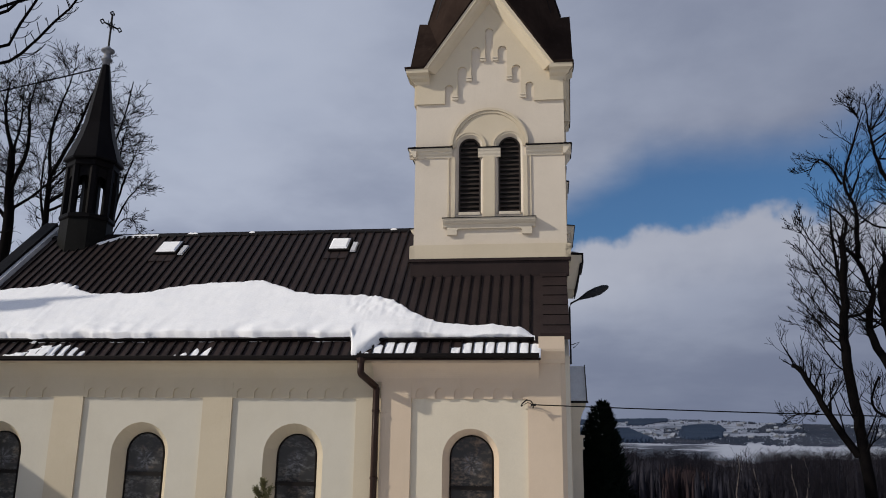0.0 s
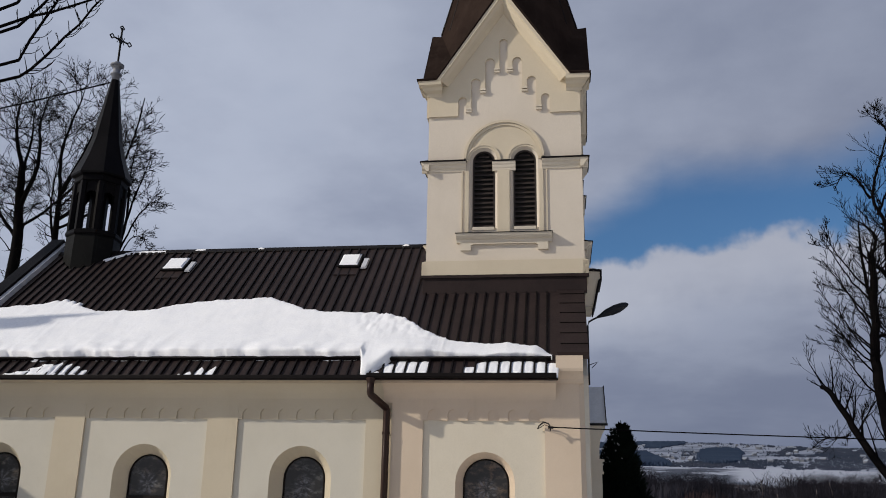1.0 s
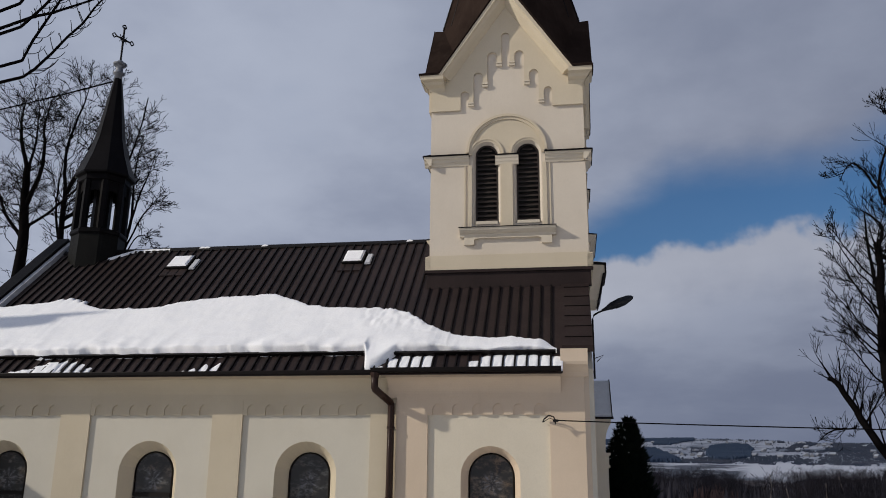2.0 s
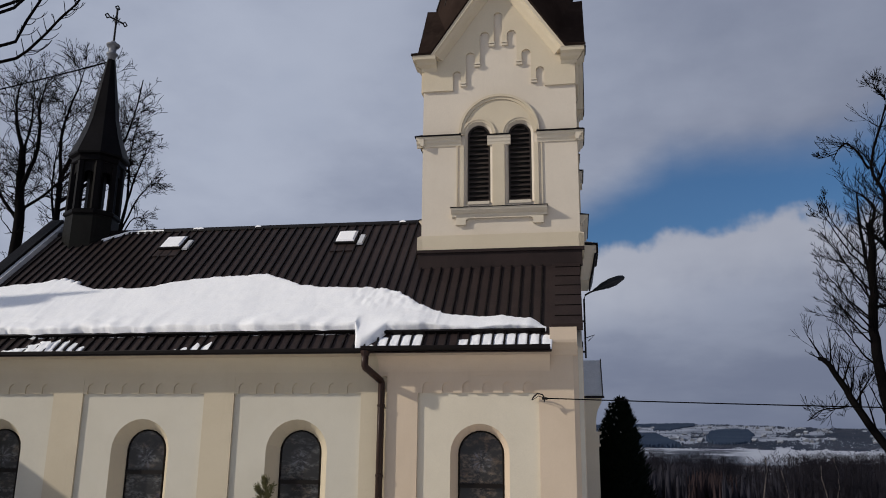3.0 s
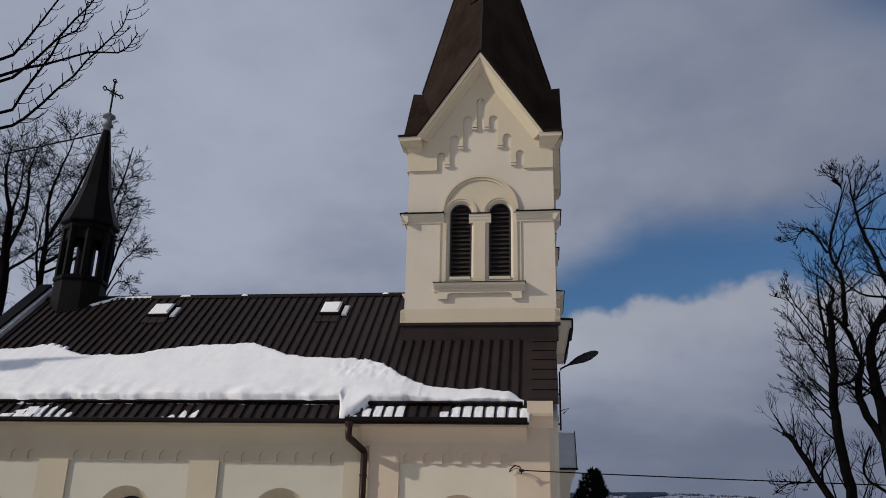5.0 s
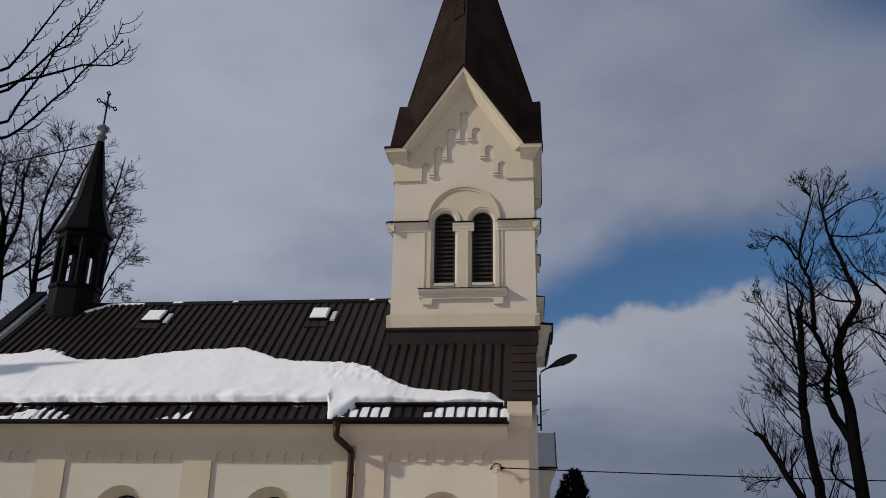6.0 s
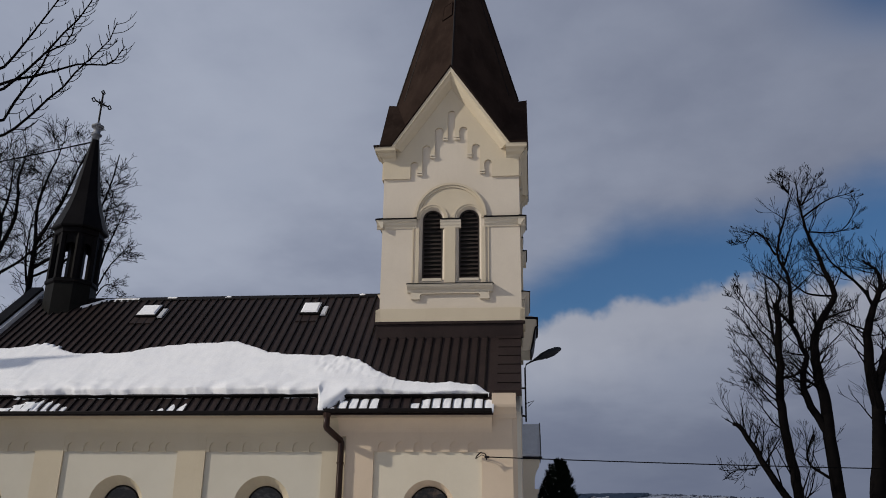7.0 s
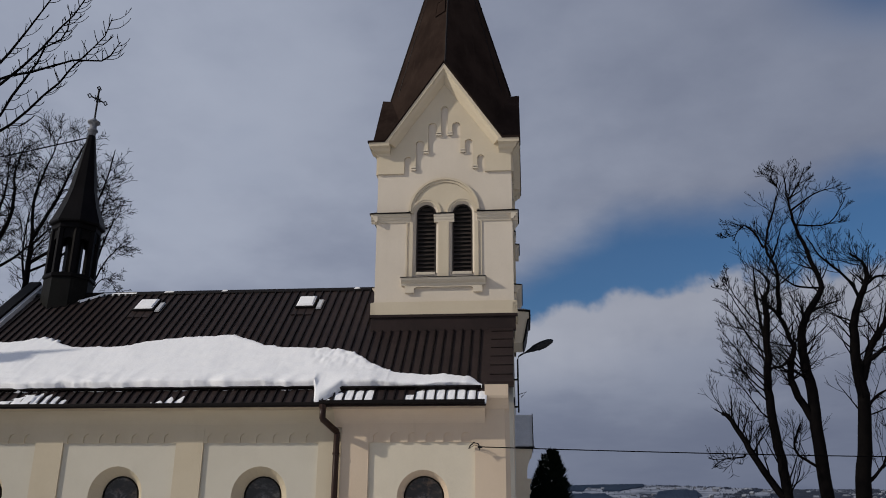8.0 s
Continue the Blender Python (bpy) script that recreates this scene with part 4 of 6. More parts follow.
def build_tower():
    tower = thing("bell_tower", (0, AXIS_Y, T_BASE), "square cream bell tower with four gables and a brown spire", "bell tower")
    made = tower_side(tower, 0, None)
    for q in (1, 2, 3):
        tower_side(tower, q, [m for m in made if m[0] not in ("flashing", "raking_mould", "kneeler") and not (q == 2 and m[0] == "louvre_slat")])
    side_rakes = []
    rakes(lambda name, bm, material, label="": side_rakes.append((name, part(name, bm, material, tower, label))), 0.67)
    for q in (1, 2, 3):
        turn = Matrix.Translation((0, AXIS_Y, 0)) @ Matrix.Rotation(q * math.pi / 2, 4, "Z") @ Matrix.Translation((0, -AXIS_Y, 0))
        for name, ob in side_rakes:
            if q == 1:
                ob.matrix_basis = turn
            else:
                twin(name, ob, turn, tower)
    # the octagonal spire: eight sheets to the tip, eight more down to the corners
    r = HALF + 0.02
    tip = Vector((0, AXIS_Y, T_TIP))
    card, diag, corner = [], [], []
    for k in range(4):
        a = -math.pi / 2 + k * math.pi / 2
        card.append(Vector((r * math.cos(a), AXIS_Y + r * math.sin(a), T_APEX)))
        b = a + math.pi / 4
        diag.append(Vector((0.735 * r * math.cos(b), AXIS_Y + 0.735 * r * math.sin(b), T_APEX)))
        corner.append(Vector(((HALF + 0.28) * math.copysign(1, math.cos(b)), AXIS_Y + (HALF + 0.28) * math.copysign(1, math.sin(b)), T_KNEE + 0.06)))

    def sheet(points, name="spire_sheet", thick=0.05):
        bm = bmesh.new()
        mid = sum(points, Vector()) / len(points)
        out = (points[1] - points[0]).cross(points[2] - points[0]).normalized()
        if out.dot(mid - Vector((0, AXIS_Y, mid.z))) < 0:
            out = -out
        loft(bm, [[p for p in points], [p - out * thick for p in points]])
        return part(name, bm, SPIRE, tower)

    def roll(p, q, width=0.035):
        bm = bmesh.new()
        tube(bm, [p, q], [width, width * 0.7], 6)
        part("hip_roll", bm, ROOF_DARK, tower)

    for k in range(4):
        nxt = (k + 1) % 4
        sheet([tip, card[k], diag[k]])
        sheet([tip, diag[k], card[nxt]])
        out_a = Vector((math.cos(-math.pi / 2 + k * math.pi / 2), math.sin(-math.pi / 2 + k * math.pi / 2), 0))
        side = Vector((-out_a.y, out_a.x, 0))
        # gable roof slopes run out over the raking mouldings
        over = 0.445 if k == 0 else 0.295
        apex = card[k] + out_a * over
        apex.z = T_APEX + 0.02
        for s, c in ((1, corner[k]), (-1, corner[(k + 3) % 4])):
            foot = Vector((0, AXIS_Y, 0)) + out_a * (HALF + over + 0.02) + side * (s * 1.93)
            foot.z = T_KNEE + 0.06
            sheet([card[k], apex, foot], "gable_sheet", 0.018)
            d = diag[k] if s > 0 else diag[(k + 3) % 4]
            valley = tip + (d - tip) * ((T_TIP - T_KNEE - 0.10) / (T_TIP - T_APEX))
            back, up = -0.95 * out_a, Vector((0, 0, 0.03))
            sheet([card[k] + up, foot + up, foot + back + up, card[k] + back + up], "gable_sheet")
            sheet([card[k] + back, foot + back, valley], "gable_sheet")
            sheet([foot, c, valley], "gable_sheet")
            end = Vector((0, AXIS_Y, 0)) + out_a * (HALF + over + 0.02) + side * (s * (HALF + 0.315))
            end.z = T_KNEE + 0.04
            sheet([foot, end, c], "gable_sheet")
            sheet([card[k], valley, d], "spire_sheet")
            bm = bmesh.new()
            ring = lambda p: [p + out_a * a + Vector((0, 0, b)) for a, b in ((0.0, -0.012), (0.010, -0.012), (0.010, 0.012), (0.0, 0.012))]
            loft(bm, [ring(apex), ring(foot), ring(end)])
            part("verge_trim", bm, SPIRE, tower)
        roll(card[k] + Vector((0, 0, 0.02)), tip)
        foot = card[k if k % 2 else nxt].lerp(diag[k], 0.30)
        roll(foot, foot.lerp(tip, 0.97), 0.018)
    # a flush roof hatch in the sunny south-west sheet
    out = (card[0] - tip).cross(diag[3] - tip).normalized()
    if out.y > 0:
        out = -out

    def on_sheet(u, z, rise):
        edge = card[0].lerp(diag[3], u)
        return edge.lerp(tip, (z - T_APEX) / (T_TIP - T_APEX)) + out * rise

    def plate(u0, u1, z0, z1, low, high):
        bm = bmesh.new()
        loft(bm, [[on_sheet(u, z, h) for u, z in ((u0, z0), (u1, z0), (u1, z1), (u0, z1))] for h in (low, high)])
        return bm
    hatch = part("hatch", plate(0.13, 0.60, 19.25, 19.88, -0.02, 0.035), SPIRE, tower, "small sheet-metal roof hatch")
    for edges in ((0.10, 0.13, 19.22, 19.91), (0.60, 0.63, 19.22, 19.91), (0.13, 0.60, 19.22, 19.25), (0.13, 0.60, 19.88, 19.91)):
        part("hatch_rim", plate(*edges, -0.02, 0.05), SPIRE, hatch)
    bm = bmesh.new()
    tube(bm, [(0, AXIS_Y, T_TIP - 0.4), (0, AXIS_Y, T_TIP + 0.1)], [0.16, 0.08], 10)
    part("finial", bm, ZINC, tower, "zinc finial of the spire", smooth=True)


build_tower()


# ---------------------------------------------------------------- the ridge turret
def ring8(cx, cy, r, z, turn=-12.0, count=8):
    return [(cx + r * math.sin(radians(turn + 360 * k / count)), cy - r * math.cos(radians(turn + 360 * k / count)), z) for k in range(count)]


def build_turret():
    cx, cy = -13.76, AXIS_Y
    turret = thing("ridge_turret", (cx, cy, 8.2), "dark metal-clad open ridge turret with a slim spire and cross", "ridge turret")
    bm = bmesh.new()
    loft(bm, [ring8(cx, cy, 0.851, 7.9), ring8(cx, cy, 0.834, 9.55), ring8(cx, cy, 0.834, 9.6)])
    part("base", bm, TURRET_FOOT, turret, "dark sheet-clad turret base")
    bm = bmesh.new()
    loft(bm, [ring8(cx, cy, 0.860, 9.58), ring8(cx, cy, 0.886, 9.63), ring8(cx, cy, 0.886, 9.72), ring8(cx, cy, 0.817, 9.78)])
    part("ledge", bm, TURRET, turret)
    for k in range(8):
        a = radians(-12 + 45 * k)
        bm = bmesh.new()
        px, py = cx + 0.73 * math.sin(a), cy - 0.73 * math.cos(a)
        tube(bm, [(px, py, 9.70), (px, py, 11.42)], [0.125, 0.125], 6)
        part("post", bm, TURRET, turret)
        # a small arched head between two posts
        b = radians(-12 + 45 * (k + 1))
        p, q = Vector((px, py, 0)), Vector((cx + 0.73 * math.sin(b), cy - 0.73 * math.cos(b), 0))
        out = Vector((math.sin((a + b) / 2), -math.cos((a + b) / 2), 0))
        outline = [(0.0, 11.48), (0.0, 10.85)] + [(0.5 + 0.38 * math.cos(radians(180 - 22.5 * j)), 10.85 + 0.25 * math.sin(radians(180 - 22.5 * j))) for j in range(9)] + [(1.0, 10.85), (1.0, 11.48)]
        bm = bmesh.new()
        rings = [[p.lerp(q, s) + out * d + Vector((0, 0, z)) for s, z in outline] for d in (-0.03, 0.03)]
        loft(bm, rings)
        part("arch", bm, TURRET, turret)
    bm = bmesh.new()
    loft(bm, [ring8(cx, cy, 0.30, 9.6), ring8(cx, cy, 0.30, 11.4)])
    part("core", bm, TURRET, turret)
    bm = bmesh.new()
    loft(bm, [ring8(cx, cy, 0.800, 11.42), ring8(cx, cy, 0.843, 11.46), ring8(cx, cy, 0.843, 11.62), ring8(cx, cy, 0.963, 11.66), ring8(cx, cy, 0.972, 11.72), ring8(cx, cy, 0.688, 12.45), ring8(cx, cy, 0.499, 13.1), ring8(cx, cy, 0.129, 15.45)])
    part("spire", bm, TURRET, turret, "slim flared spire of dark sheet")
    bm = bmesh.new()
    prof = ((0.135, 15.40), (0.125, 15.58), (0.19, 15.60), (0.195, 15.65), (0.13, 15.67), (0.12, 15.90), (0.205, 15.93), (0.23, 15.97), (0.23, 16.01), (0.12, 16.04), (0.09, 16.12), (0.03, 16.16))
    loft(bm, [ring8(cx, cy, r, z, 0, 14) for r, z in prof])
    part("finial", bm, FINIAL, turret, "dull zinc finial", smooth=True)
    bm = bmesh.new()
    tube(bm, [(cx, cy, 16.1), (cx, cy, 17.45)], 0.035, 6)
    ax, ay = 0.40, 0.917
    tube(bm, [(cx - 0.30 * ax, cy - 0.30 * ay, 16.98), (cx + 0.30 * ax, cy + 0.30 * ay, 16.98)], 0.03, 6)
    for s in (-1, 1):
        tube(bm, [(cx + s * 0.03 * ax, cy + s * 0.03 * ay, 16.84), (cx + s * 0.14 * ax, cy + s * 0.14 * ay, 17.12)], 0.014, 5)
        tube(bm, [(cx + s * 0.03 * ax, cy + s * 0.03 * ay, 17.12), (cx + s * 0.14 * ax, cy + s * 0.14 * ay, 16.84)], 0.014, 5)
    # open lozenge ends
    for dx, dz in ((-0.36, 0), (0.36, 0), (0, 0.48)):
        ring = [(dx - 0.09, dz), (dx, dz + 0.09), (dx + 0.09, dz), (dx, dz - 0.09), (dx - 0.09, dz)]
        for p, q in zip(ring, ring[1:]):
            tube(bm, [(cx + p[0] * ax, cy + p[0] * ay, 16.98 + p[1]), (cx + q[0] * ax, cy + q[0] * ay, 16.98 + q[1])], 0.022, 5)
    part("cross", bm, IRON, turret, "wrought iron cross with open lozenge ends")


build_turret()


# ---------------------------------------------------------------- fittings of the church
OUT = Vector((0, -math.sin(SLOPE), math.cos(SLOPE)))


def on_roof(x, y, lift=0.0):
    return Vector((x, y, roof_z(y))) + OUT * lift


def slab_on_roof(bm, x0, x1, y0, y1, low, high, inset=0.0):
    """A block lying on the roof slope, its top smaller by inset."""
    bottom = [on_roof(x, y, low) for x, y in ((x0, y0), (x1, y0), (x1, y1), (x0, y1))]
    top = [on_roof(x, y, high) for x, y in ((x0 + inset, y0 + inset), (x1 - inset, y0 + inset), (x1 - inset, y1 - inset), (x0 + inset, y1 - inset))]
    return loft(bm, [bottom, top])


SEAM_STEP, FIRST_SEAM = 0.277, -14.903


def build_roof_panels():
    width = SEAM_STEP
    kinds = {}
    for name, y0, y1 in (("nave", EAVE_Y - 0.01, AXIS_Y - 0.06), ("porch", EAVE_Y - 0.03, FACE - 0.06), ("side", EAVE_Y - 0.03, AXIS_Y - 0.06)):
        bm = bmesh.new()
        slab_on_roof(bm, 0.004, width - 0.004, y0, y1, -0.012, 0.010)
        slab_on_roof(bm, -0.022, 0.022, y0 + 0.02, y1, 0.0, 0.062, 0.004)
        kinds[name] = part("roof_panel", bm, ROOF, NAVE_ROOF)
        # seam faces take the near-black sheet, painting in their shadow lines
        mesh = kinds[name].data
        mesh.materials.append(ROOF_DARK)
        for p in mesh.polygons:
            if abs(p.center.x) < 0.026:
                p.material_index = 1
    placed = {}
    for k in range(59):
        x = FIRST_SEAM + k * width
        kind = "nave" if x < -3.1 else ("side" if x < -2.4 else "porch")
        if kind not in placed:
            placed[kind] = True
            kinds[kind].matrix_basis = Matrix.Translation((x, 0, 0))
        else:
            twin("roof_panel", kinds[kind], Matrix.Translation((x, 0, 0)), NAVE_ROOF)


def build_skylight(x0, x1):
    y0, y1 = 1.42, 1.97
    bm = bmesh.new()
    slab_on_roof(bm, x0, x1, y0, y1, 0.0, 0.11, 0.015)
    light = part("skylight", bm, ROOF_DARK, CHURCH, "small hinged roof hatch with snow lying on it")
    bm = bmesh.new()
    slab_on_roof(bm, x0 - 0.03, x1 + 0.03, y0 - 0.32, y0, 0.01, 0.055, 0.01)
    part("apron", bm, ROOF, light)
    bm = bmesh.new()
    slab_on_roof(bm, x0 - 0.02, x1 + 0.02, y0 - 0.03, y1 + 0.02, 0.11, 0.135, 0.01)
    part("lid", bm, ROOF_DARK, light)
    bm = bmesh.new()
    slab_on_roof(bm, x0 + 0.05, x1 - 0.03, y0 + 0.02, y1 - 0.03, 0.135, 0.175, 0.05)
    part("snow_layer", bm, SNOW, light, "layer of snow on the lid")
    bm = bmesh.new()
    slab_on_roof(bm, x1 + 0.06, x1 + 0.24, y0 - 0.05, y1 - 0.15, 0.05, 0.10, 0.02)
    part("side_flap", bm, ZINC, light, "grey metal side flap")


build_roof_panels()
build_skylight(-10.67, -9.95)
build_skylight(-5.06, -4.41)

# downpipe
bm = bmesh.new()
tube(bm, [(-2.93, -2.72, 4.42), (-2.93, -2.72, 4.11), (-2.925, -2.71, 4.085), (-2.64, -2.245, 3.805), (-2.63, -2.22, 3.775), (-2.63, -2.22, 0.1)], 0.085, 12)
DOWNPIPE = part("downpipe", bm, PIPE, CHURCH, "brown round downpipe at the porch corner", smooth=True)
for z in (3.2, 1.6):
    bm = bmesh.new()
    tube(bm, [(-2.63, -2.22, z), (-2.63, -2.22, z + 0.05)], 0.10, 12)
    box(bm, -2.65, -2.61, -2.2, -2.04, z + 0.01, z + 0.04)
    part("pipe_clip", bm, PIPE, DOWNPIPE)
bm = bmesh.new()
loft(bm, [ring8(-2.93, -2.72, r, z, 0, 10) for r, z in ((0.085, 4.34), (0.11, 4.42), (0.115, 4.47))])
part("outlet", bm, PIPE, DOWNPIPE)


HOOD = surface("pale_sheet", (0.62, 0.64, 0.68), (0.50, 0.52, 0.56), 0.4, scale=3, grain=20, bump=0.05, dirt=0.2)


def build_west_front():
    """What the west front shows in profile: a hooded portal and the upper cornice block."""
    bm = bmesh.new()
    prism(bm, [(2.10, 7.0), (2.42, 7.0), (2.52, 7.25), (2.60, 7.75), (2.66, 7.80), (2.66, 8.02), (2.10, 8.05)], "y", 1.7, 3.3)
    block = part("gable_cornice", bm, PLASTER, CHURCH, "plaster cornice block of the west front")
    bm = bmesh.new()
    prism(bm, [(2.44, 7.0), (2.48, 7.0), (2.56, 7.24), (2.64, 7.74), (2.71, 7.78), (2.71, 8.08), (2.10, 8.12), (2.10, 8.06), (2.67, 8.03), (2.67, 7.80), (2.60, 7.76)], "y", 1.66, 3.34)
    part("edge_trim", bm, ROOF_DARK, block)
    bm = bmesh.new()
    prism(bm, [(2.22, 8.10), (2.60, 8.08), (2.56, 8.14), (2.36, 8.17), (2.26, 8.15)], "y", 1.8, 3.2)
    part("snow_layer", bm, SNOW, block)
    bm = bmesh.new()
    prism(bm, [(1.55, 3.72), (2.5, 4.72), (3.45, 3.72), (3.45, 3.78), (2.5, 4.80), (1.55, 3.78)], "x", 2.12, 2.67)
    hood = part("portal_hood", bm, HOOD, CHURCH, "grey sheet-metal hood over the west portal")
    bm = bmesh.new()
    prism(bm, [(1.52, 3.68), (2.5, 4.70), (3.48, 3.68), (3.48, 3.80), (2.5, 4.84), (1.52, 3.80)], "x", 2.67, 2.695)
    part("edge_trim", bm, IRON, hood)
    bm = bmesh.new()
    box(bm, 2.12, 2.72, 1.50, 1.56, 3.66, 3.72)
    part("edge_trim", bm, IRON, hood)
    for y in (1.75, 3.25):
        bm = bmesh.new()
        box(bm, 2.12, 2.53, y - 0.18, y + 0.18, 0.0, 2.38)
        pier = part("portal_pier", bm, PLASTER, CHURCH, "plaster pier of the west portal")
        for z, w in ((2.38, 0.03), (2.70, 0.05)):
            bm = bmesh.new()
            box(bm, 2.12, 2.55 + w, y - 0.20 - w * 0.5, y + 0.20 + w * 0.5, z, z + 0.07, 0.008)
            part("capital", bm, PLASTER, pier)
        bm = bmesh.new()
        box(bm, 2.12, 2.55, y - 0.19, y + 0.19, 2.45, 2.70)
        part("block", bm, PLASTER, pier)
        bm = bmesh.new()
        prism(bm, [(2.12, 2.77), (2.47, 2.77), (2.48, 3.10), (2.51, 3.28), (2.57, 3.44), (2.64, 3.55), (2.65, 3.66), (2.12, 3.66)], "y", y - 0.18, y + 0.18)
        part("corbel", bm, PLASTER, pier)
    bm = bmesh.new()
    box(bm, 2.12, 2.17, -0.4, -0.1, 4.75, 4.95)
    part("vent_cover", bm, IRON, CHURCH)


build_west_front()


def build_lamp():
    lamp = thing("street_lamp", (2.22, 1.5, 4.8), "grey street lamp head on a bracket fixed to the west wall", "street lamp")
    bm = bmesh.new()
    tube(bm, [(2.26, 1.5, 4.75), (2.26, 1.5, 6.40), (2.30, 1.5, 6.52), (2.42, 1.5, 6.59), (2.72, 1.5, 6.72)], 0.026, 8)
    part("pole", bm, IRON, lamp, "thin dark bracket tube", smooth=True)
    for z in (4.9, 5.75):
        bm = bmesh.new()
        box(bm, 2.12, 2.27, 1.47, 1.53, z, z + 0.05)
        part("clamp", bm, IRON, lamp)
    way = Vector((0.93, 0, 0.40)).normalized()
    up = Vector((-way.z, 0, way.x))
    origin = Vector((2.58, 1.5, 6.66))
    rings = []
    for s, w, h, drop in ((-0.05, 0.04, 0.05, 0.0), (0.08, 0.08, 0.09, 0.0), (0.24, 0.13, 0.16, 0.01), (0.50, 0.16, 0.19, 0.01), (0.74, 0.15, 0.16, 0.0), (0.86, 0.10, 0.09, 0.0), (0.90, 0.03, 0.02, 0.0)):
        c = origin + way * s
        rings.append([c + Vector((0, w * math.cos(a), 0)) + up * (h * math.sin(a) * (0.75 if math.sin(a) > 0 else 0.55)) for a in [k * math.tau / 12 for k in range(12)]])
    bm = bmesh.new()
    loft(bm, rings)
    head = part("head", bm, LAMP_GREY, lamp, "long grey lamp housing", smooth=True)
    bm = bmesh.new()
    rings = []
    for s, w, h in ((0.30, 0.08, 0.03), (0.36, 0.11, 0.06), (0.60, 0.115, 0.065), (0.74, 0.08, 0.03)):
        c = origin + way * s - up * 0.055
        rings.append([c + Vector((0, w * math.cos(a), 0)) + up * (-h * abs(math.sin(a)) if k > 6 else 0.0) for k, a in enumerate([k * math.tau / 12 for k in range(12)])])
    loft(bm, rings)
    part("diffuser", bm, LAMP_GREY, head, "greyed lamp bowl", smooth=True)
    bm = bmesh.new()
    tube(bm, [(2.26, 1.5, 5.30), (2.52, 1.42, 5.38), (2.34, 1.5, 5.22)], 0.014, 5)
    part("bracket", bm, IRON, lamp)


build_lamp()


def build_wires():
    bm = bmesh.new()
    tube(bm, [(0.94, -2.14, 3.36), (0.97, -2.20, 3.42), (1.08, -2.30, 3.50), (1.19, -2.34, 3.47), (1.24, -2.35, 3.38), (1.23, -2.35, 3.30)], 0.016, 6)
    tube(bm, [(0.95, -2.14, 3.36), (1.10, -2.3, 3.44), (1.24, -2.35, 3.39)], 0.008, 5)
    hook = part("wall_hook", bm, IRON, None)
    tagged(hook, "bent iron cable hook fixed to the pilaster", "cable hook")
    bm = bmesh.new()
    tube(bm, [(1.18, -2.35, 3.38), (1.30, -2.34, 3.38)], [0.03, 0.03], 8)
    part("insulator", bm, IRON, hook)
    bm = bmesh.new()
    a, b = Vector((1.24, -2.35, 3.385)), Vector((34.0, -1.0, 3.3))
    pts = [a.lerp(b, k / 30) - Vector((0, 0, 0.235 * 4 * (k / 30) * (1 - k / 30))) for k in range(31)]
    tube(bm, pts, 0.014, 5)
    cable = part("overhead_cable", bm, CABLE, None)
    tagged(cable, "thin black overhead cable running from the wall hook", "cable")
    bm = bmesh.new()
    a, b = Vector((-13.9, 2.42, 15.30)), Vector((-34.0, 2.0, 12.6))
    pts = [a.lerp(b, k / 20) - Vector((0, 0, 0.9 * 4 * (k / 20) * (1 - k / 20) * 0.5)) for k in range(21)]
    tube(bm, pts, 0.026, 5)
    cable = part("overhead_cable", bm, CABLE, None)
    tagged(cable, "thin black cable tied to the top of the turret", "cable")


build_wires()


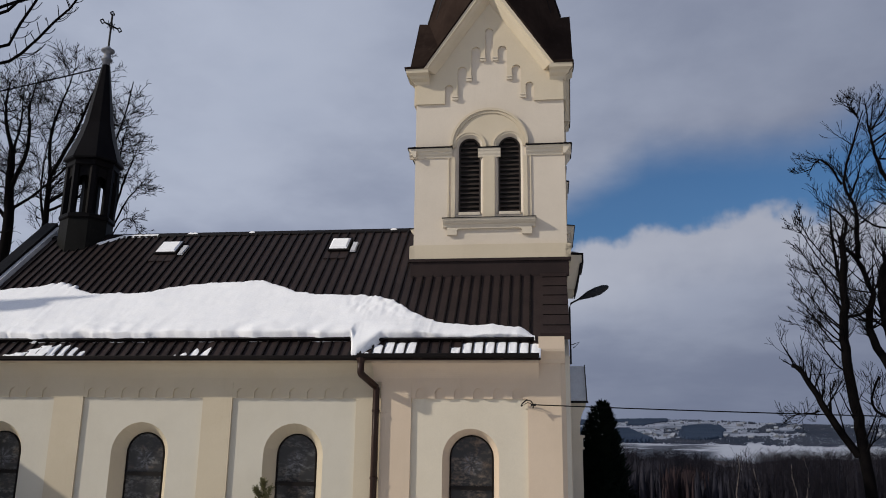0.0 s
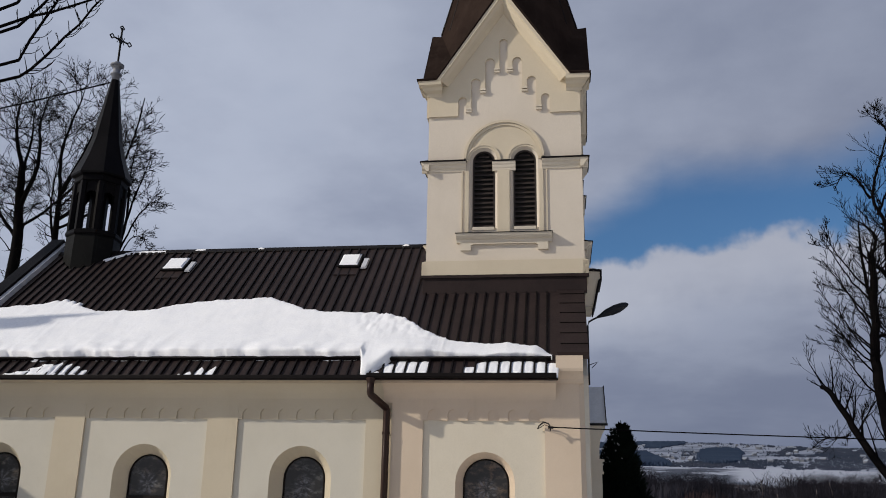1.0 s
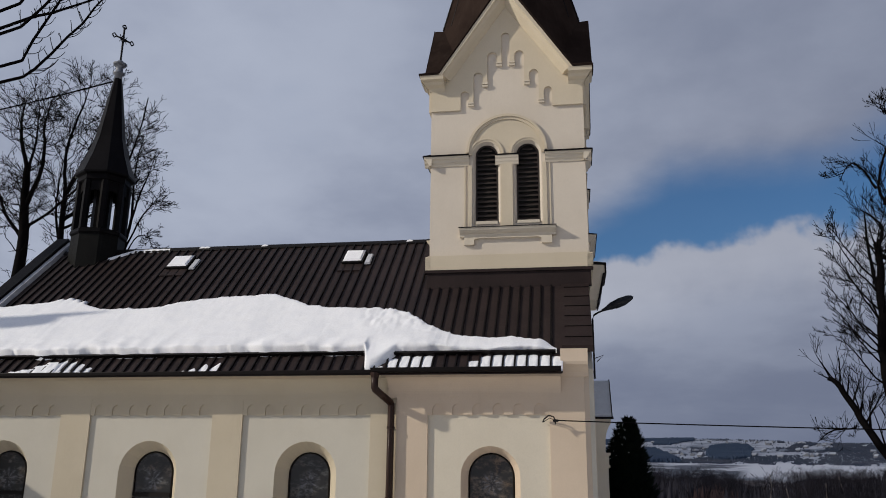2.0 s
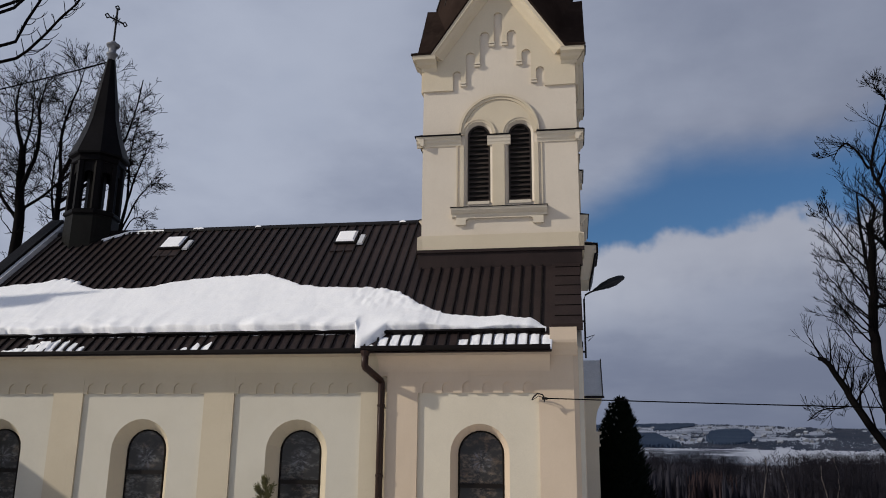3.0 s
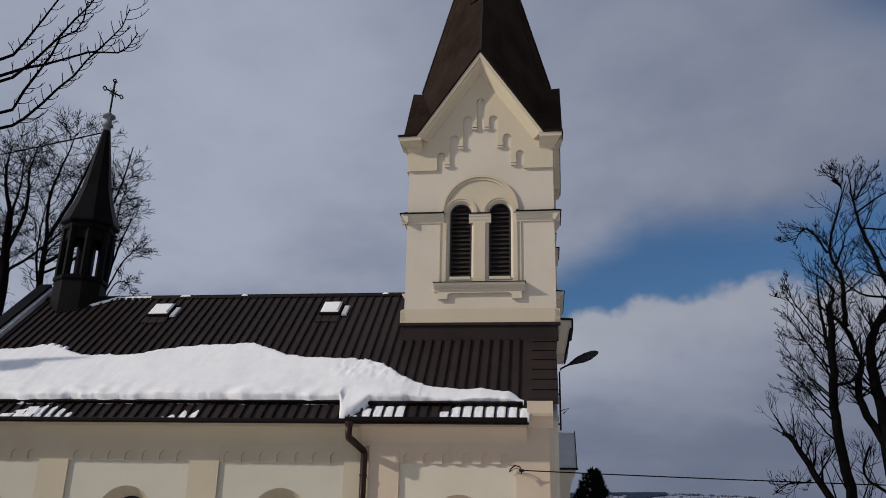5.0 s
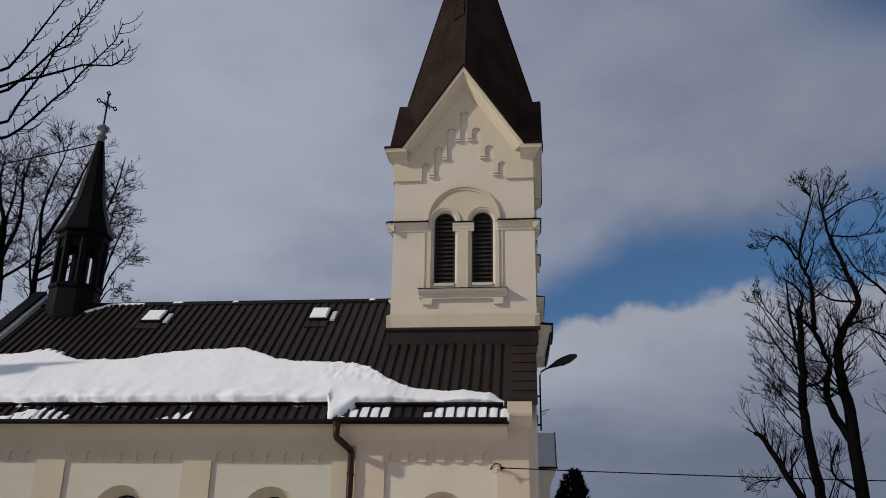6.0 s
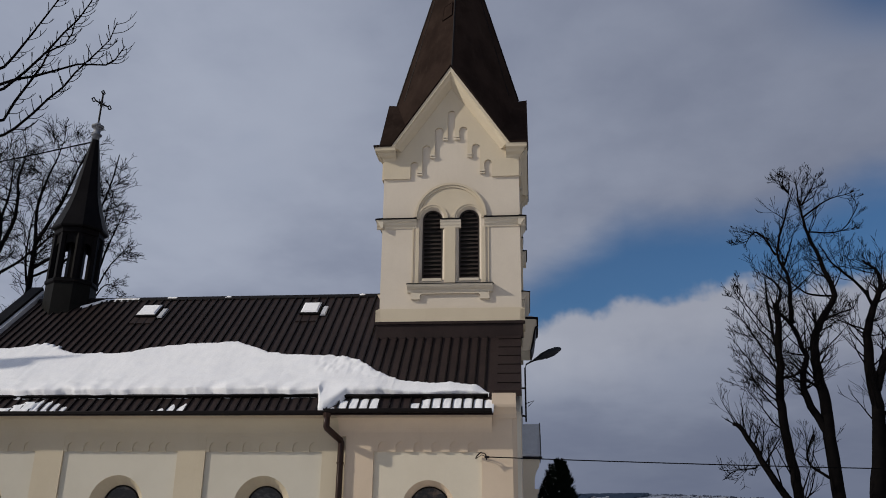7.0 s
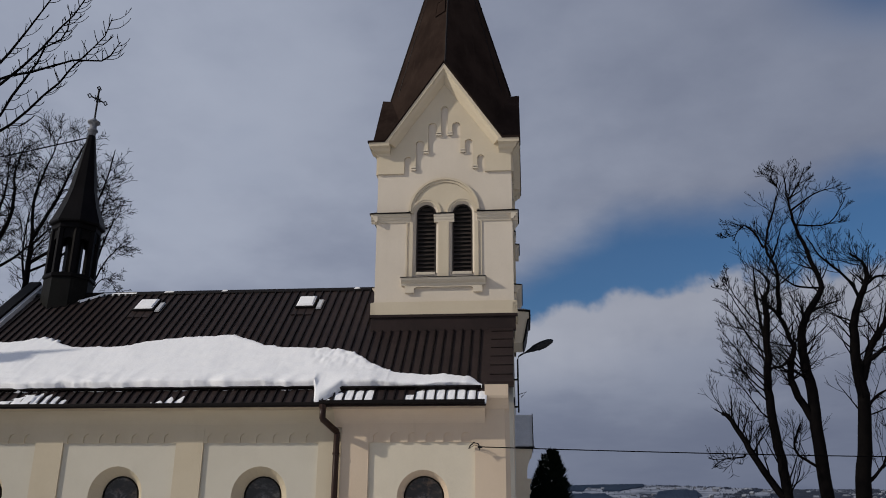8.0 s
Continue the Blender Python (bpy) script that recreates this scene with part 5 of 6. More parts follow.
# ---------------------------------------------------------------- snow on the roof
def build_snow():
    rng = random.Random(3)
    xs = [-14.85, -14.4, -13.2, -12.7, -12.2, -11.5, -9.97, -9.2, -8.5, -7.4, -6.5, -5.9, -5.3, -4.8, -3.35, -2.9, -2.5, -2.2, -1.9, -1.5, -1.0, -0.5, 0.45, 0.95, 1.29]
    tops = [-0.22, -0.17, 0.02, 0.05, -0.10, -0.33, -0.40, -0.15, -0.02, 0.05, 0.11, -0.15, -0.40, -0.51, -0.56, -0.62, -0.80, -1.02, -1.22, -1.45, -1.62, -1.68, -1.67, -1.76, -2.02]
    cols = 520
    rows = 26
    bm = bmesh.new()
    grid = []
    for i in range(cols + 1):
        x = EAST + (1.30 - EAST) * i / cols
        ragged = 0.05 * noise.noise((x * 2.3, 0.3, 0)) + 0.035 * noise.noise((x * 7.0, 2.0, 0))
        top = float(np.interp(x, xs, tops)) + ragged
        if -3.2 < x < -1.2:
            top += 0.05 * noise.noise((x * 13.0, 4.0, 0)) + 0.03 * noise.noise((x * 29.0, 1.0, 0))
        if -13.2 < x < -12.2:
            top += 0.10 * abs(math.sin((x + 13.2) * math.pi / SEAM_STEP))
        low = -2.13 + 0.045 * noise.noise((x * 0.9, 5.0, 0)) + 0.05 * noise.noise((x * 2.3, 9.0, 0)) + 0.03 * abs(noise.noise((x * 3.4, 2.0, 0)))
        tail = max(0.0, min(1.0, (x + 3.32) / 0.10)) * max(0.0, min(1.0, (-2.55 - x) / 0.55)) ** 0.8
        span = max(top - low, 0.02)
        ends = min(1.0, (1.32 - x) / 0.5)
        column = []
        for j in range(rows + 1):
            u = j / rows
            y = low + span * u - 0.49 * tail * max(0.0, 1 - u / 0.22) ** 1.2
            lip = math.sqrt(max(0.0, 1 - (1 - min(u * span / 0.16, 1.0)) ** 2))
            rim = math.sqrt(max(0.0, 1 - (1 - min((1 - u) * span / 0.10, 1.0)) ** 2))
            body = 0.10 + 0.15 * (1 - u) ** 1.5
            body *= min(1.0, 0.35 + span / 1.2)
            bump = 0.025 * noise.noise((x * 0.9, y * 1.2, 1.0)) + 0.006 * noise.noise((x * 4.0, y * 5.0, 4.0)) + 0.003 * noise.noise((x * 11.0, y * 9.0, 2.0)) + 0.22 * max(0, 0.3 - u) * noise.noise((x * 2.6, y * 3.0, 7.0)) + 0.22 * max(0, 0.3 - u) * noise.noise((x * 1.1, u * span * 13.0, 3.0)) + 0.20 * max(0, 0.2 - u) * noise.noise((x * 1.7, u * span * 27.0, 6.0)) + 0.05 * max(0, 0.2 - u) * noise.noise((x * 5.0, u * span * 20.0, 2.0))
            if -4.2 < x < -1.4 and u > 0.35:
                crumb = min(1.0, (x + 4.2) / 0.8) * min(1.0, (-1.4 - x) / 0.5) * (u - 0.35)
                bump += crumb * (0.075 * noise.noise((x * 3.6, y * 5.0, 2.5)) + 0.055 * noise.noise((x * 8.0, y * 10.0, 5.5)))
            h = 0.005 + (1 - 0.6 * tail * max(0.0, 1 - u / 0.22)) * max(0.0, body + bump) * lip * rim * (0.4 + 0.6 * ends)
            shift = -0.05 * math.sin(min(u * span / 0.25, 1.0) * math.pi) * (1 if u < 0.3 else 0)
            p = on_roof(x, y + shift, h + 0.035)
            column.append(bm.verts.new(p))
        grid.append(column)
    for a, b in zip(grid, grid[1:]):
        for j in range(rows):
            bm.faces.new((a[j], b[j], b[j + 1], a[j + 1]))
    # close the underside
    for col in (0, rows):
        under = [bm.verts.new(on_roof(c[col].co.x, c[col].co.y, 0.0)) for c in grid]
        for k in range(cols):
            bm.faces.new((grid[k][col], grid[k + 1][col], under[k + 1], under[k]))
    ob = part("roof_snow", bm, SNOW, None, smooth=True)
    tagged(ob, "thick old snow sheet slipping down the church roof", "snow", kind="stuff")

    bm = bmesh.new()

    def patch(x0, x1, y0, reach, h, peak, full=0.30):
        """A thin remnant of snow between two seams, its upper edge ragged, highest at peak."""
        nx, ny = 10, 7
        g = []
        for i in range(nx + 1):
            line = []
            u = i / nx
            lean = u / peak if u < peak else (1 - u) / (1 - peak)
            crest = reach * (full + (1 - full) * max(lean, 0.0) ** 0.7) * (1 + 0.42 * (1 - full) * noise.noise((x0 * 5 + u * 3.5, 1.0, 8.0)) + 0.06 * noise.noise((x0 * 3, u * 2.0, 5.0)))
            for j in range(ny + 1):
                v = j / ny
                x = x0 + (x1 - x0) * u + 0.30 * crest * v * 0.15
                d = min(u * 2.2, (1 - u) * 2.2, v * 3, (1 - v) * 1.5)
                lump = 0.6 + 0.5 * noise.noise((x * 9, v * 4, 3.0))
                line.append(bm.verts.new(on_roof(x, y0 + crest * v, 0.011 + h * lump * min(1.0, max(d, 0) * 2.5) ** 0.6)))
            g.append(line)
        for a, b in zip(g, g[1:]):
            for j in range(ny):
                bm.faces.new((a[j], b[j], b[j + 1], a[j + 1]))

    width = SEAM_STEP
    for k in range(60):
        x = FIRST_SEAM + k * width
        if -3.1 < x < 1.2:
            n = int((x + 3.1) / width)
            reach = (0.40, 0.85, 1.0, 1.0, 1.0, 0.30, 0.22, 0.24, 0.66, 0.95, 1.0, 1.0, 1.0, 1.0, 0.95, 0.9)[min(n, 15)]
            patch(x + 0.004, x + width - 0.004, -2.69, 0.50 * reach, 0.048, 0.5, 0.94 if reach > 0.6 else 0.5)
        elif -12.6 < x < -10.25:
            reach = float(np.interp(x, [-12.6, -12.2, -11.75, -11.4, -11.0, -10.6, -10.3], [0.06, 0.16, 0.40, 0.50, 0.44, 0.34, 0.12]))
            solid = x < -11.35
            patch(x - 0.09 if solid else x + 0.002, x + width + 0.09 if solid else x + width * 0.60, -2.69, reach, 0.095 if solid else 0.030, 0.7, 0.86)
            if not solid:
                patch(x + width * 0.50, x + width - 0.002, -2.69, reach * 0.30, 0.020, 0.3, 0.6)
        elif -9.3 < x < -6.7:
            reach = float(np.interp(x, [-9.3, -9.0, -8.5, -8.0, -7.8, -7.5, -7.1, -6.9, -6.7], [0.04, 0.10, 0.06, 0.11, 0.12, 0.34, 0.36, 0.10, 0.04]))
            patch(x + 0.012, x + width - 0.012, -2.69, reach, 0.024, rng.uniform(0.35, 0.75))
        elif x < -3.2 and rng.random() < 0.16:
            patch(x + 0.03, x + width - 0.06, -2.69, rng.choice((0.05, 0.06, 0.08)), 0.018, 0.5)
    ob = part("snow_remnant", bm, SNOW, None, smooth=True)
    tagged(ob, "thin snow remnants between the seams above the gutter", "snow", kind="stuff")
    # a wind-blown ledge of snow beside the turret
    bm = bmesh.new()
    g = []
    for i in range(25):
        x = -13.0 + 1.9 * i / 24
        yc = 2.02 + 0.40 * min(1.0, i / 9)
        g.append([bm.verts.new(on_roof(x, yc + dy * (0.5 + 0.5 * math.sin(i * 1.1) ** 2), 0.02 + h)) for dy, h in ((-0.07, 0.0), (-0.03, 0.05), (0.03, 0.06), (0.06, 0.0))])
    for a, b in zip(g, g[1:]):
        for j in range(3):
            bm.faces.new((a[j], b[j], b[j + 1], a[j + 1]))
    for x in (-10.0, -9.85, -7.9, -3.2):
        c = [on_roof(x + dx, 2.46 + dy, 0.06 + h) for dx, dy, h in ((-0.12, -0.04, 0), (0.13, -0.03, 0), (0.10, 0.03, 0.0), (-0.1, 0.03, 0.0))]
        top = on_roof(x, 2.46, 0.11)
        vs = [bm.verts.new(p) for p in c]
        t = bm.verts.new(top)
        for k in range(4):
            bm.faces.new((vs[k], vs[(k + 1) % 4], t))
    ob = part("ridge_snow", bm, SNOW, None, smooth=True)
    tagged(ob, "narrow strip of snow along the ridge beside the turret", "snow", kind="stuff")


build_snow()


# ---------------------------------------------------------------- trees
class Twigs:
    """Tapered sticks gathered into one mesh."""

    def __init__(self):
        self.verts, self.faces = [], []

    def limb(self, points, radii, sides):
        base = len(self.verts)
        for i, p in enumerate(points):
            way = (points[min(i + 1, len(points) - 1)] - points[max(i - 1, 0)]).normalized()
            ref = Vector((0, 1, 0)) if abs(way.y) < 0.8 else Vector((1, 0, 0))
            u = way.cross(ref).normalized()
            w = way.cross(u)
            for k in range(sides):
                a = k * math.tau / sides
                self.verts.append(p + radii[i] * (math.cos(a) * u + math.sin(a) * w))
        for i in range(len(points) - 1):
            for k in range(sides):
                a, b = base + i * sides + k, base + i * sides + (k + 1) % sides
                self.faces.append((a, b, b + sides, a + sides))

    def done(self, name, material, parent, label=""):
        mesh = bpy.data.meshes.new(name)
        mesh.from_pydata([tuple(v) for v in self.verts], [], self.faces)
        mesh.materials.append(material)
        mesh.polygons.foreach_set("use_smooth", [True] * len(mesh.polygons))
        ob = hang(new(name, mesh), parent)
        return tagged(ob, label) if label else ob


def spread(rng, way, angle):
    """A direction turned away from way by about angle."""
    v = Vector((rng.gauss(0, 1), rng.gauss(0, 1), rng.gauss(0, 1)))
    side = (v - way * v.dot(way)).normalized()
    return (way * math.cos(angle) + side * math.sin(angle)).normalized()


def grow(tw, rng, p, way, length, r, level, most, bend=0.22, lift=0.12, split=(4, 6), angle=0.7, shrink=0.55, thin=0.006):
    """One branch with its side shoots."""
    steps = 5 if level < most else 3
    pts, rad = [p], [r]
    d = way.copy()
    for k in range(steps):
        d = (d + Vector((rng.gauss(0, bend), rng.gauss(0, bend), rng.gauss(0, bend * 0.7) + lift))).normalized()
        pts.append(pts[-1] + d * (length / steps))
        rad.append(max(r * (1 - 0.75 * (k + 1) / steps), thin))
    tw.limb(pts, rad, 5 if level <= 1 else (4 if level < most else 3))
    if level >= most:
        return
    for _ in range(rng.randint(*split)):
        s = rng.uniform(0.25, 1.0)
        i = min(int(s * steps), steps - 1)
        q = pts[i].lerp(pts[i + 1], s * steps - i)
        side = spread(rng, (pts[i + 1] - pts[i]).normalized(), angle * rng.uniform(0.6, 1.3))
        side.z = side.z * 0.8 + 0.12
        grow(tw, rng, q, side.normalized(), length * shrink * rng.uniform(0.6, 1.2) * (1.15 - 0.4 * s), max(rad[i] * 0.52, thin), level + 1, most, bend, lift, split, angle, shrink, thin)


def tree_from_limbs(name, at, limbs, label, seed, shoots, length, most=3, group="", split=(4, 6), lift=0.12, thin=0.005, low=0.3, bend=0.15, slim=1.0):
    """A bare tree: main limbs as given, shoots all along them."""
    rng = random.Random(seed)
    tree = thing(name, at, label, "tree", group)
    wood, crown = Twigs(), Twigs()
    for line, r0, r1 in limbs:
        r0, r1 = (r0 * slim, r1 * slim)
        pts = [Vector(q) for q in line]
        fine = []
        for i in range(len(pts) - 1):
            p0, p1, p2, p3 = pts[max(i - 1, 0)], pts[i], pts[i + 1], pts[min(i + 2, len(pts) - 1)]
            for k in range(4):
                s = k / 4
                q = 0.5 * (2 * p1 + (p2 - p0) * s + (2 * p0 - 5 * p1 + 4 * p2 - p3) * s * s + (3 * p1 - p0 - 3 * p2 + p3) * s ** 3)
                j = 0.016 if 0 < i + k else 0.0
                fine.append(q + Vector((rng.gauss(0, j), rng.gauss(0, j), 0)))
        fine.append(pts[-1])
        n = len(fine)
        rad = [r0 + (r1 - r0) * k / (n - 1) for k in range(n)]
        wood.limb(fine, rad, 9)
        reach = length * min(1.0, 0.05 + r0 / 0.06)
        for _ in range(int(shoots * n / (12 if r0 > 0.026 else 20))):
            s = rng.uniform(low, 1.0)
            i = min(int(s * (n - 1)), n - 2)
            d = spread(rng, (fine[i + 1] - fine[i]).normalized(), rng.uniform(0.5, 1.25))
            grow(crown, rng, fine[i], d, reach * rng.uniform(0.5, 1.2) * (1.25 - 0.6 * s), max(min(rad[i] * 0.36, 0.030), 0.011), 1, most, bend, lift, split, 0.62, 0.6, thin)
    wood.done("trunk", BARK, tree)
    crown.done("crown", BARK, tree, "bare winter twigs")
    return tree


RIGHT = "bare trees west of the church"


def limbs_at(y, lines):
    """Limbs given across and up, set at depth y with each later limb a little off that plane."""
    out = []
    for k, (line, r0, r1) in enumerate(lines):
        lean = 0.0 if k == 0 else 0.35 * math.sin(k * 2.4)
        n = len(line) - 1
        out.append(([(x + 0.12, y + lean * i / n, z) for i, (x, z) in enumerate(line)], r0, r1))
    return out


def fan(x, z, count, size, lean, spread_by, r, seed):
    """Slender limbs that fan out and bend upwards from one place, across and up."""
    rng = random.Random(seed)
    out = []
    for k in range(count):
        a = lean + spread_by * ((k + 0.5) / count - 0.5) + rng.uniform(-0.08, 0.08)
        reach = size * rng.uniform(0.75, 1.1)
        p, q = (x + 0.55 * reach * math.sin(a), z + 0.55 * reach * math.cos(a)), (x + reach * math.sin(a * 0.85), z + reach * math.cos(a * 0.85))
        out.append(([(x, z), p, q], r, 0.008))
    return out


def ladder(x, z0, z1, count, size, r, seed):
    """Steep shoots one above another on the east side of an upright trunk."""
    rng = random.Random(seed)
    out = []
    for k in range(count):
        z = z0 + (z1 - z0) * (k + rng.uniform(0.2, 0.8)) / count
        run, rise = size * rng.uniform(0.38, 0.62), size * rng.uniform(0.65, 0.95)
        out.append(([(x, z), (x - 0.38 * run, z + 0.30 * rise), (x - 0.72 * run, z + 0.68 * rise), (x - run, z + rise)], r, 0.008))
    return out


tree_from_limbs("tree", (10.5, 3.0, 0), limbs_at(3.0, [
    ([(10.60, -0.20), (10.40, 2.27), (10.31, 3.37), (10.18, 5.07), (10.23, 6.10), (10.30, 7.16), (10.38, 8.03), (10.38, 8.75)], 0.175, 0.09),
    ([(10.25, 2.30), (9.58, 3.37), (9.22, 4.16), (8.88, 4.77), (8.70, 4.89)], 0.12, 0.055),
    ([(9.23, 3.56), (9.05, 3.48), (8.50, 3.42), (8.08, 3.12)], 0.030, 0.010),
    ([(10.38, 8.70), (10.63, 9.12), (10.53, 9.54), (10.21, 9.83)], 0.06, 0.015),
    ([(10.30, 7.16), (10.18, 7.87), (10.11, 8.93), (10.15, 9.72)], 0.07, 0.015),
    ([(10.26, 6.31), (10.67, 6.37), (11.03, 6.62)], 0.05, 0.03),
] + ladder(10.24, 4.4, 8.0, 8, 2.1, 0.030, 3)), "bare tree with a broken-topped dark trunk beside the church", 11, 10, 1.40, 3, RIGHT, (3, 4), 0.09, 0.0055, 0.12, 0.065)
tree_from_limbs("tree", (11.7, 3.2, 0), limbs_at(3.2, [
    ([(11.70, -0.20), (11.60, 3.87), (11.58, 5.60), (11.47, 6.65), (11.51, 7.51), (11.81, 8.17), (12.35, 9.07), (12.15, 9.96), (11.80, 11.25), (11.66, 12.15), (11.62, 13.35)], 0.215, 0.012),
    ([(11.55, 4.58), (11.05, 5.71), (11.08, 6.55), (11.25, 7.09), (10.93, 8.13), (10.50, 8.66)], 0.13, 0.05),
    ([(10.93, 8.13), (10.90, 8.97), (10.95, 9.56), (10.66, 10.50), (11.00, 11.68), (11.40, 12.80)], 0.085, 0.014),
    ([(11.72, 11.85), (12.58, 12.48), (13.45, 12.80)], 0.035, 0.010),
    ([(11.51, 7.51), (11.92, 8.22), (12.85, 8.59)], 0.055, 0.015),
    ([(10.66, 10.50), (10.20, 11.25), (9.90, 11.20), (9.62, 10.75)], 0.036, 0.010),
    ([(12.29, 9.05), (11.55, 9.20), (10.98, 9.82)], 0.040, 0.020),
    ([(11.74, 11.32), (12.86, 11.28), (13.48, 12.25)], 0.030, 0.010),
    ([(11.55, 3.18), (10.85, 3.75), (11.15, 4.58)], 0.050, 0.025),
] + fan(11.66, 12.25, 3, 1.15, 0.55, 0.9, 0.024, 5) + fan(11.36, 12.70, 3, 0.60, -0.50, 0.9, 0.022, 6) + fan(10.80, 9.98, 1, 1.5, 0.42, 0.0, 0.045, 7)), "bare tree with two winding limbs beside the church", 12, 12, 1.25, 3, RIGHT, (3, 4), 0.09, 0.0055, 0.22, 0.065)
tree_from_limbs("tree", (12.7, 3.4, 0), limbs_at(3.4, [
    ([(12.70, -0.20), (12.79, 2.30), (13.06, 3.99), (13.23, 5.51), (13.20, 6.67), (13.28, 7.75), (13.59, 8.63), (13.90, 9.29), (13.93, 9.86), (13.53, 10.33)], 0.27, 0.03),
    ([(13.30, 6.00), (13.70, 6.98), (14.39, 7.95), (15.14, 9.04), (15.85, 10.50)], 0.15, 0.025),
    ([(13.53, 6.56), (14.26, 7.08), (15.27, 7.71)], 0.09, 0.02),
    ([(13.62, 8.68), (13.35, 9.45), (12.58, 10.30), (12.25, 11.08)], 0.060, 0.015),
    ([(13.76, 9.07), (14.23, 9.45), (14.75, 9.50), (15.54, 9.87)], 0.060, 0.012),
    ([(13.25, 5.00), (13.72, 5.51), (14.46, 5.81)], 0.060, 0.012),
    ([(13.30, 7.91), (12.90, 8.14), (12.52, 8.37)], 0.035, 0.010),
    ([(12.85, 2.62), (13.35, 3.10), (13.86, 3.89), (14.44, 4.49)], 0.060, 0.015),
]), "stout bare tree with a thick trunk beside the church", 13, 12, 1.35, 3, RIGHT, (3, 4), 0.09, 0.0055, 0.25, 0.065)

LEFT = "bare trees behind the church"
tree_from_limbs("tree", (-21.0, 9.0, 0), [
    ([(-21.65, 9.0, -0.2), (-21.55, 9.0, 6.0), (-21.40, 9.0, 11.0), (-21.60, 9.0, 13.2), (-21.75, 9.0, 15.0)], 0.42, 0.18),
    ([(-21.60, 9.0, 13.0), (-20.85, 8.8, 15.0), (-21.05, 8.8, 17.0), (-20.75, 8.8, 18.4)], 0.15, 0.02),
    ([(-21.75, 9.0, 15.0), (-22.35, 9.0, 16.8), (-22.25, 9.0, 18.4)], 0.14, 0.02),
    ([(-21.75, 9.0, 14.6), (-21.65, 9.2, 16.4), (-21.85, 9.3, 18.2)], 0.10, 0.02),
    ([(-21.55, 9.0, 11.8), (-22.75, 9.0, 13.4), (-23.35, 9.0, 15.6)], 0.12, 0.02),
    ([(-21.45, 9.0, 12.2), (-20.45, 9.2, 13.0), (-19.05, 9.2, 14.3), (-17.85, 9.2, 15.8)], 0.10, 0.015),
], "tall bare tree with a dense twiggy crown behind the church", 31, 26, 1.9, 3, LEFT, (3, 4), 0.02, 0.009, 0.3, 0.20, 0.75)
tree_from_limbs("tree", (-19.2, 10.0, 0), [
    ([(-20.35, 10.0, -0.2), (-20.35, 10.0, 7.0), (-20.40, 10.0, 12.0), (-20.45, 10.0, 14.0)], 0.30, 0.13),
    ([(-20.45, 10.0, 14.0), (-19.55, 10.0, 16.0), (-18.95, 10.0, 17.8), (-18.35, 10.0, 19.4)], 0.14, 0.02),
    ([(-20.45, 10.0, 14.0), (-20.75, 10.1, 16.2), (-20.25, 10.1, 18.2), (-19.95, 10.1, 19.4)], 0.12, 0.02),
    ([(-20.40, 10.0, 12.8), (-18.15, 9.8, 14.2), (-17.25, 9.8, 16.0), (-16.85, 9.8, 18.4)], 0.12, 0.03),
    ([(-20.40, 10.0, 12.4), (-18.55, 9.8, 13.2), (-17.85, 9.7, 14.8), (-17.95, 9.7, 17.0)], 0.09, 0.02),
    ([(-20.35, 10.0, 11.6), (-20.95, 10.2, 13.6), (-20.85, 10.2, 16.0)], 0.10, 0.02),
], "bare tree with fanning limbs behind the church", 32, 26, 1.9, 3, LEFT, (3, 4), 0.02, 0.009, 0.3, 0.20, 0.7)
tree_from_limbs("tree", (-16.8, 10.5, 0), [
    ([(-17.95, 10.5, -0.2), (-18.05, 10.5, 8.0), (-17.75, 10.5, 11.0)], 0.26, 0.14),
    ([(-17.75, 10.5, 11.0), (-17.35, 10.4, 13.0), (-17.45, 10.4, 15.0), (-17.15, 10.3, 16.9)], 0.12, 0.015),
    ([(-17.65, 10.5, 11.6), (-17.15, 10.2, 13.2), (-16.75, 10.2, 14.6), (-16.45, 10.2, 15.6)], 0.09, 0.015),
    ([(-17.75, 10.5, 11.0), (-17.05, 10.4, 12.6), (-16.55, 10.4, 13.4), (-16.10, 10.4, 13.7)], 0.07, 0.012),
    ([(-17.75, 10.5, 10.6), (-17.05, 10.3, 11.9), (-16.45, 10.3, 12.0), (-16.05, 10.3, 11.3)], 0.05, 0.01),
], "slender bare tree behind the turret", 33, 20, 1.2, 3, LEFT, (3, 4), 0.0, 0.008, 0.45, 0.2, 0.7)


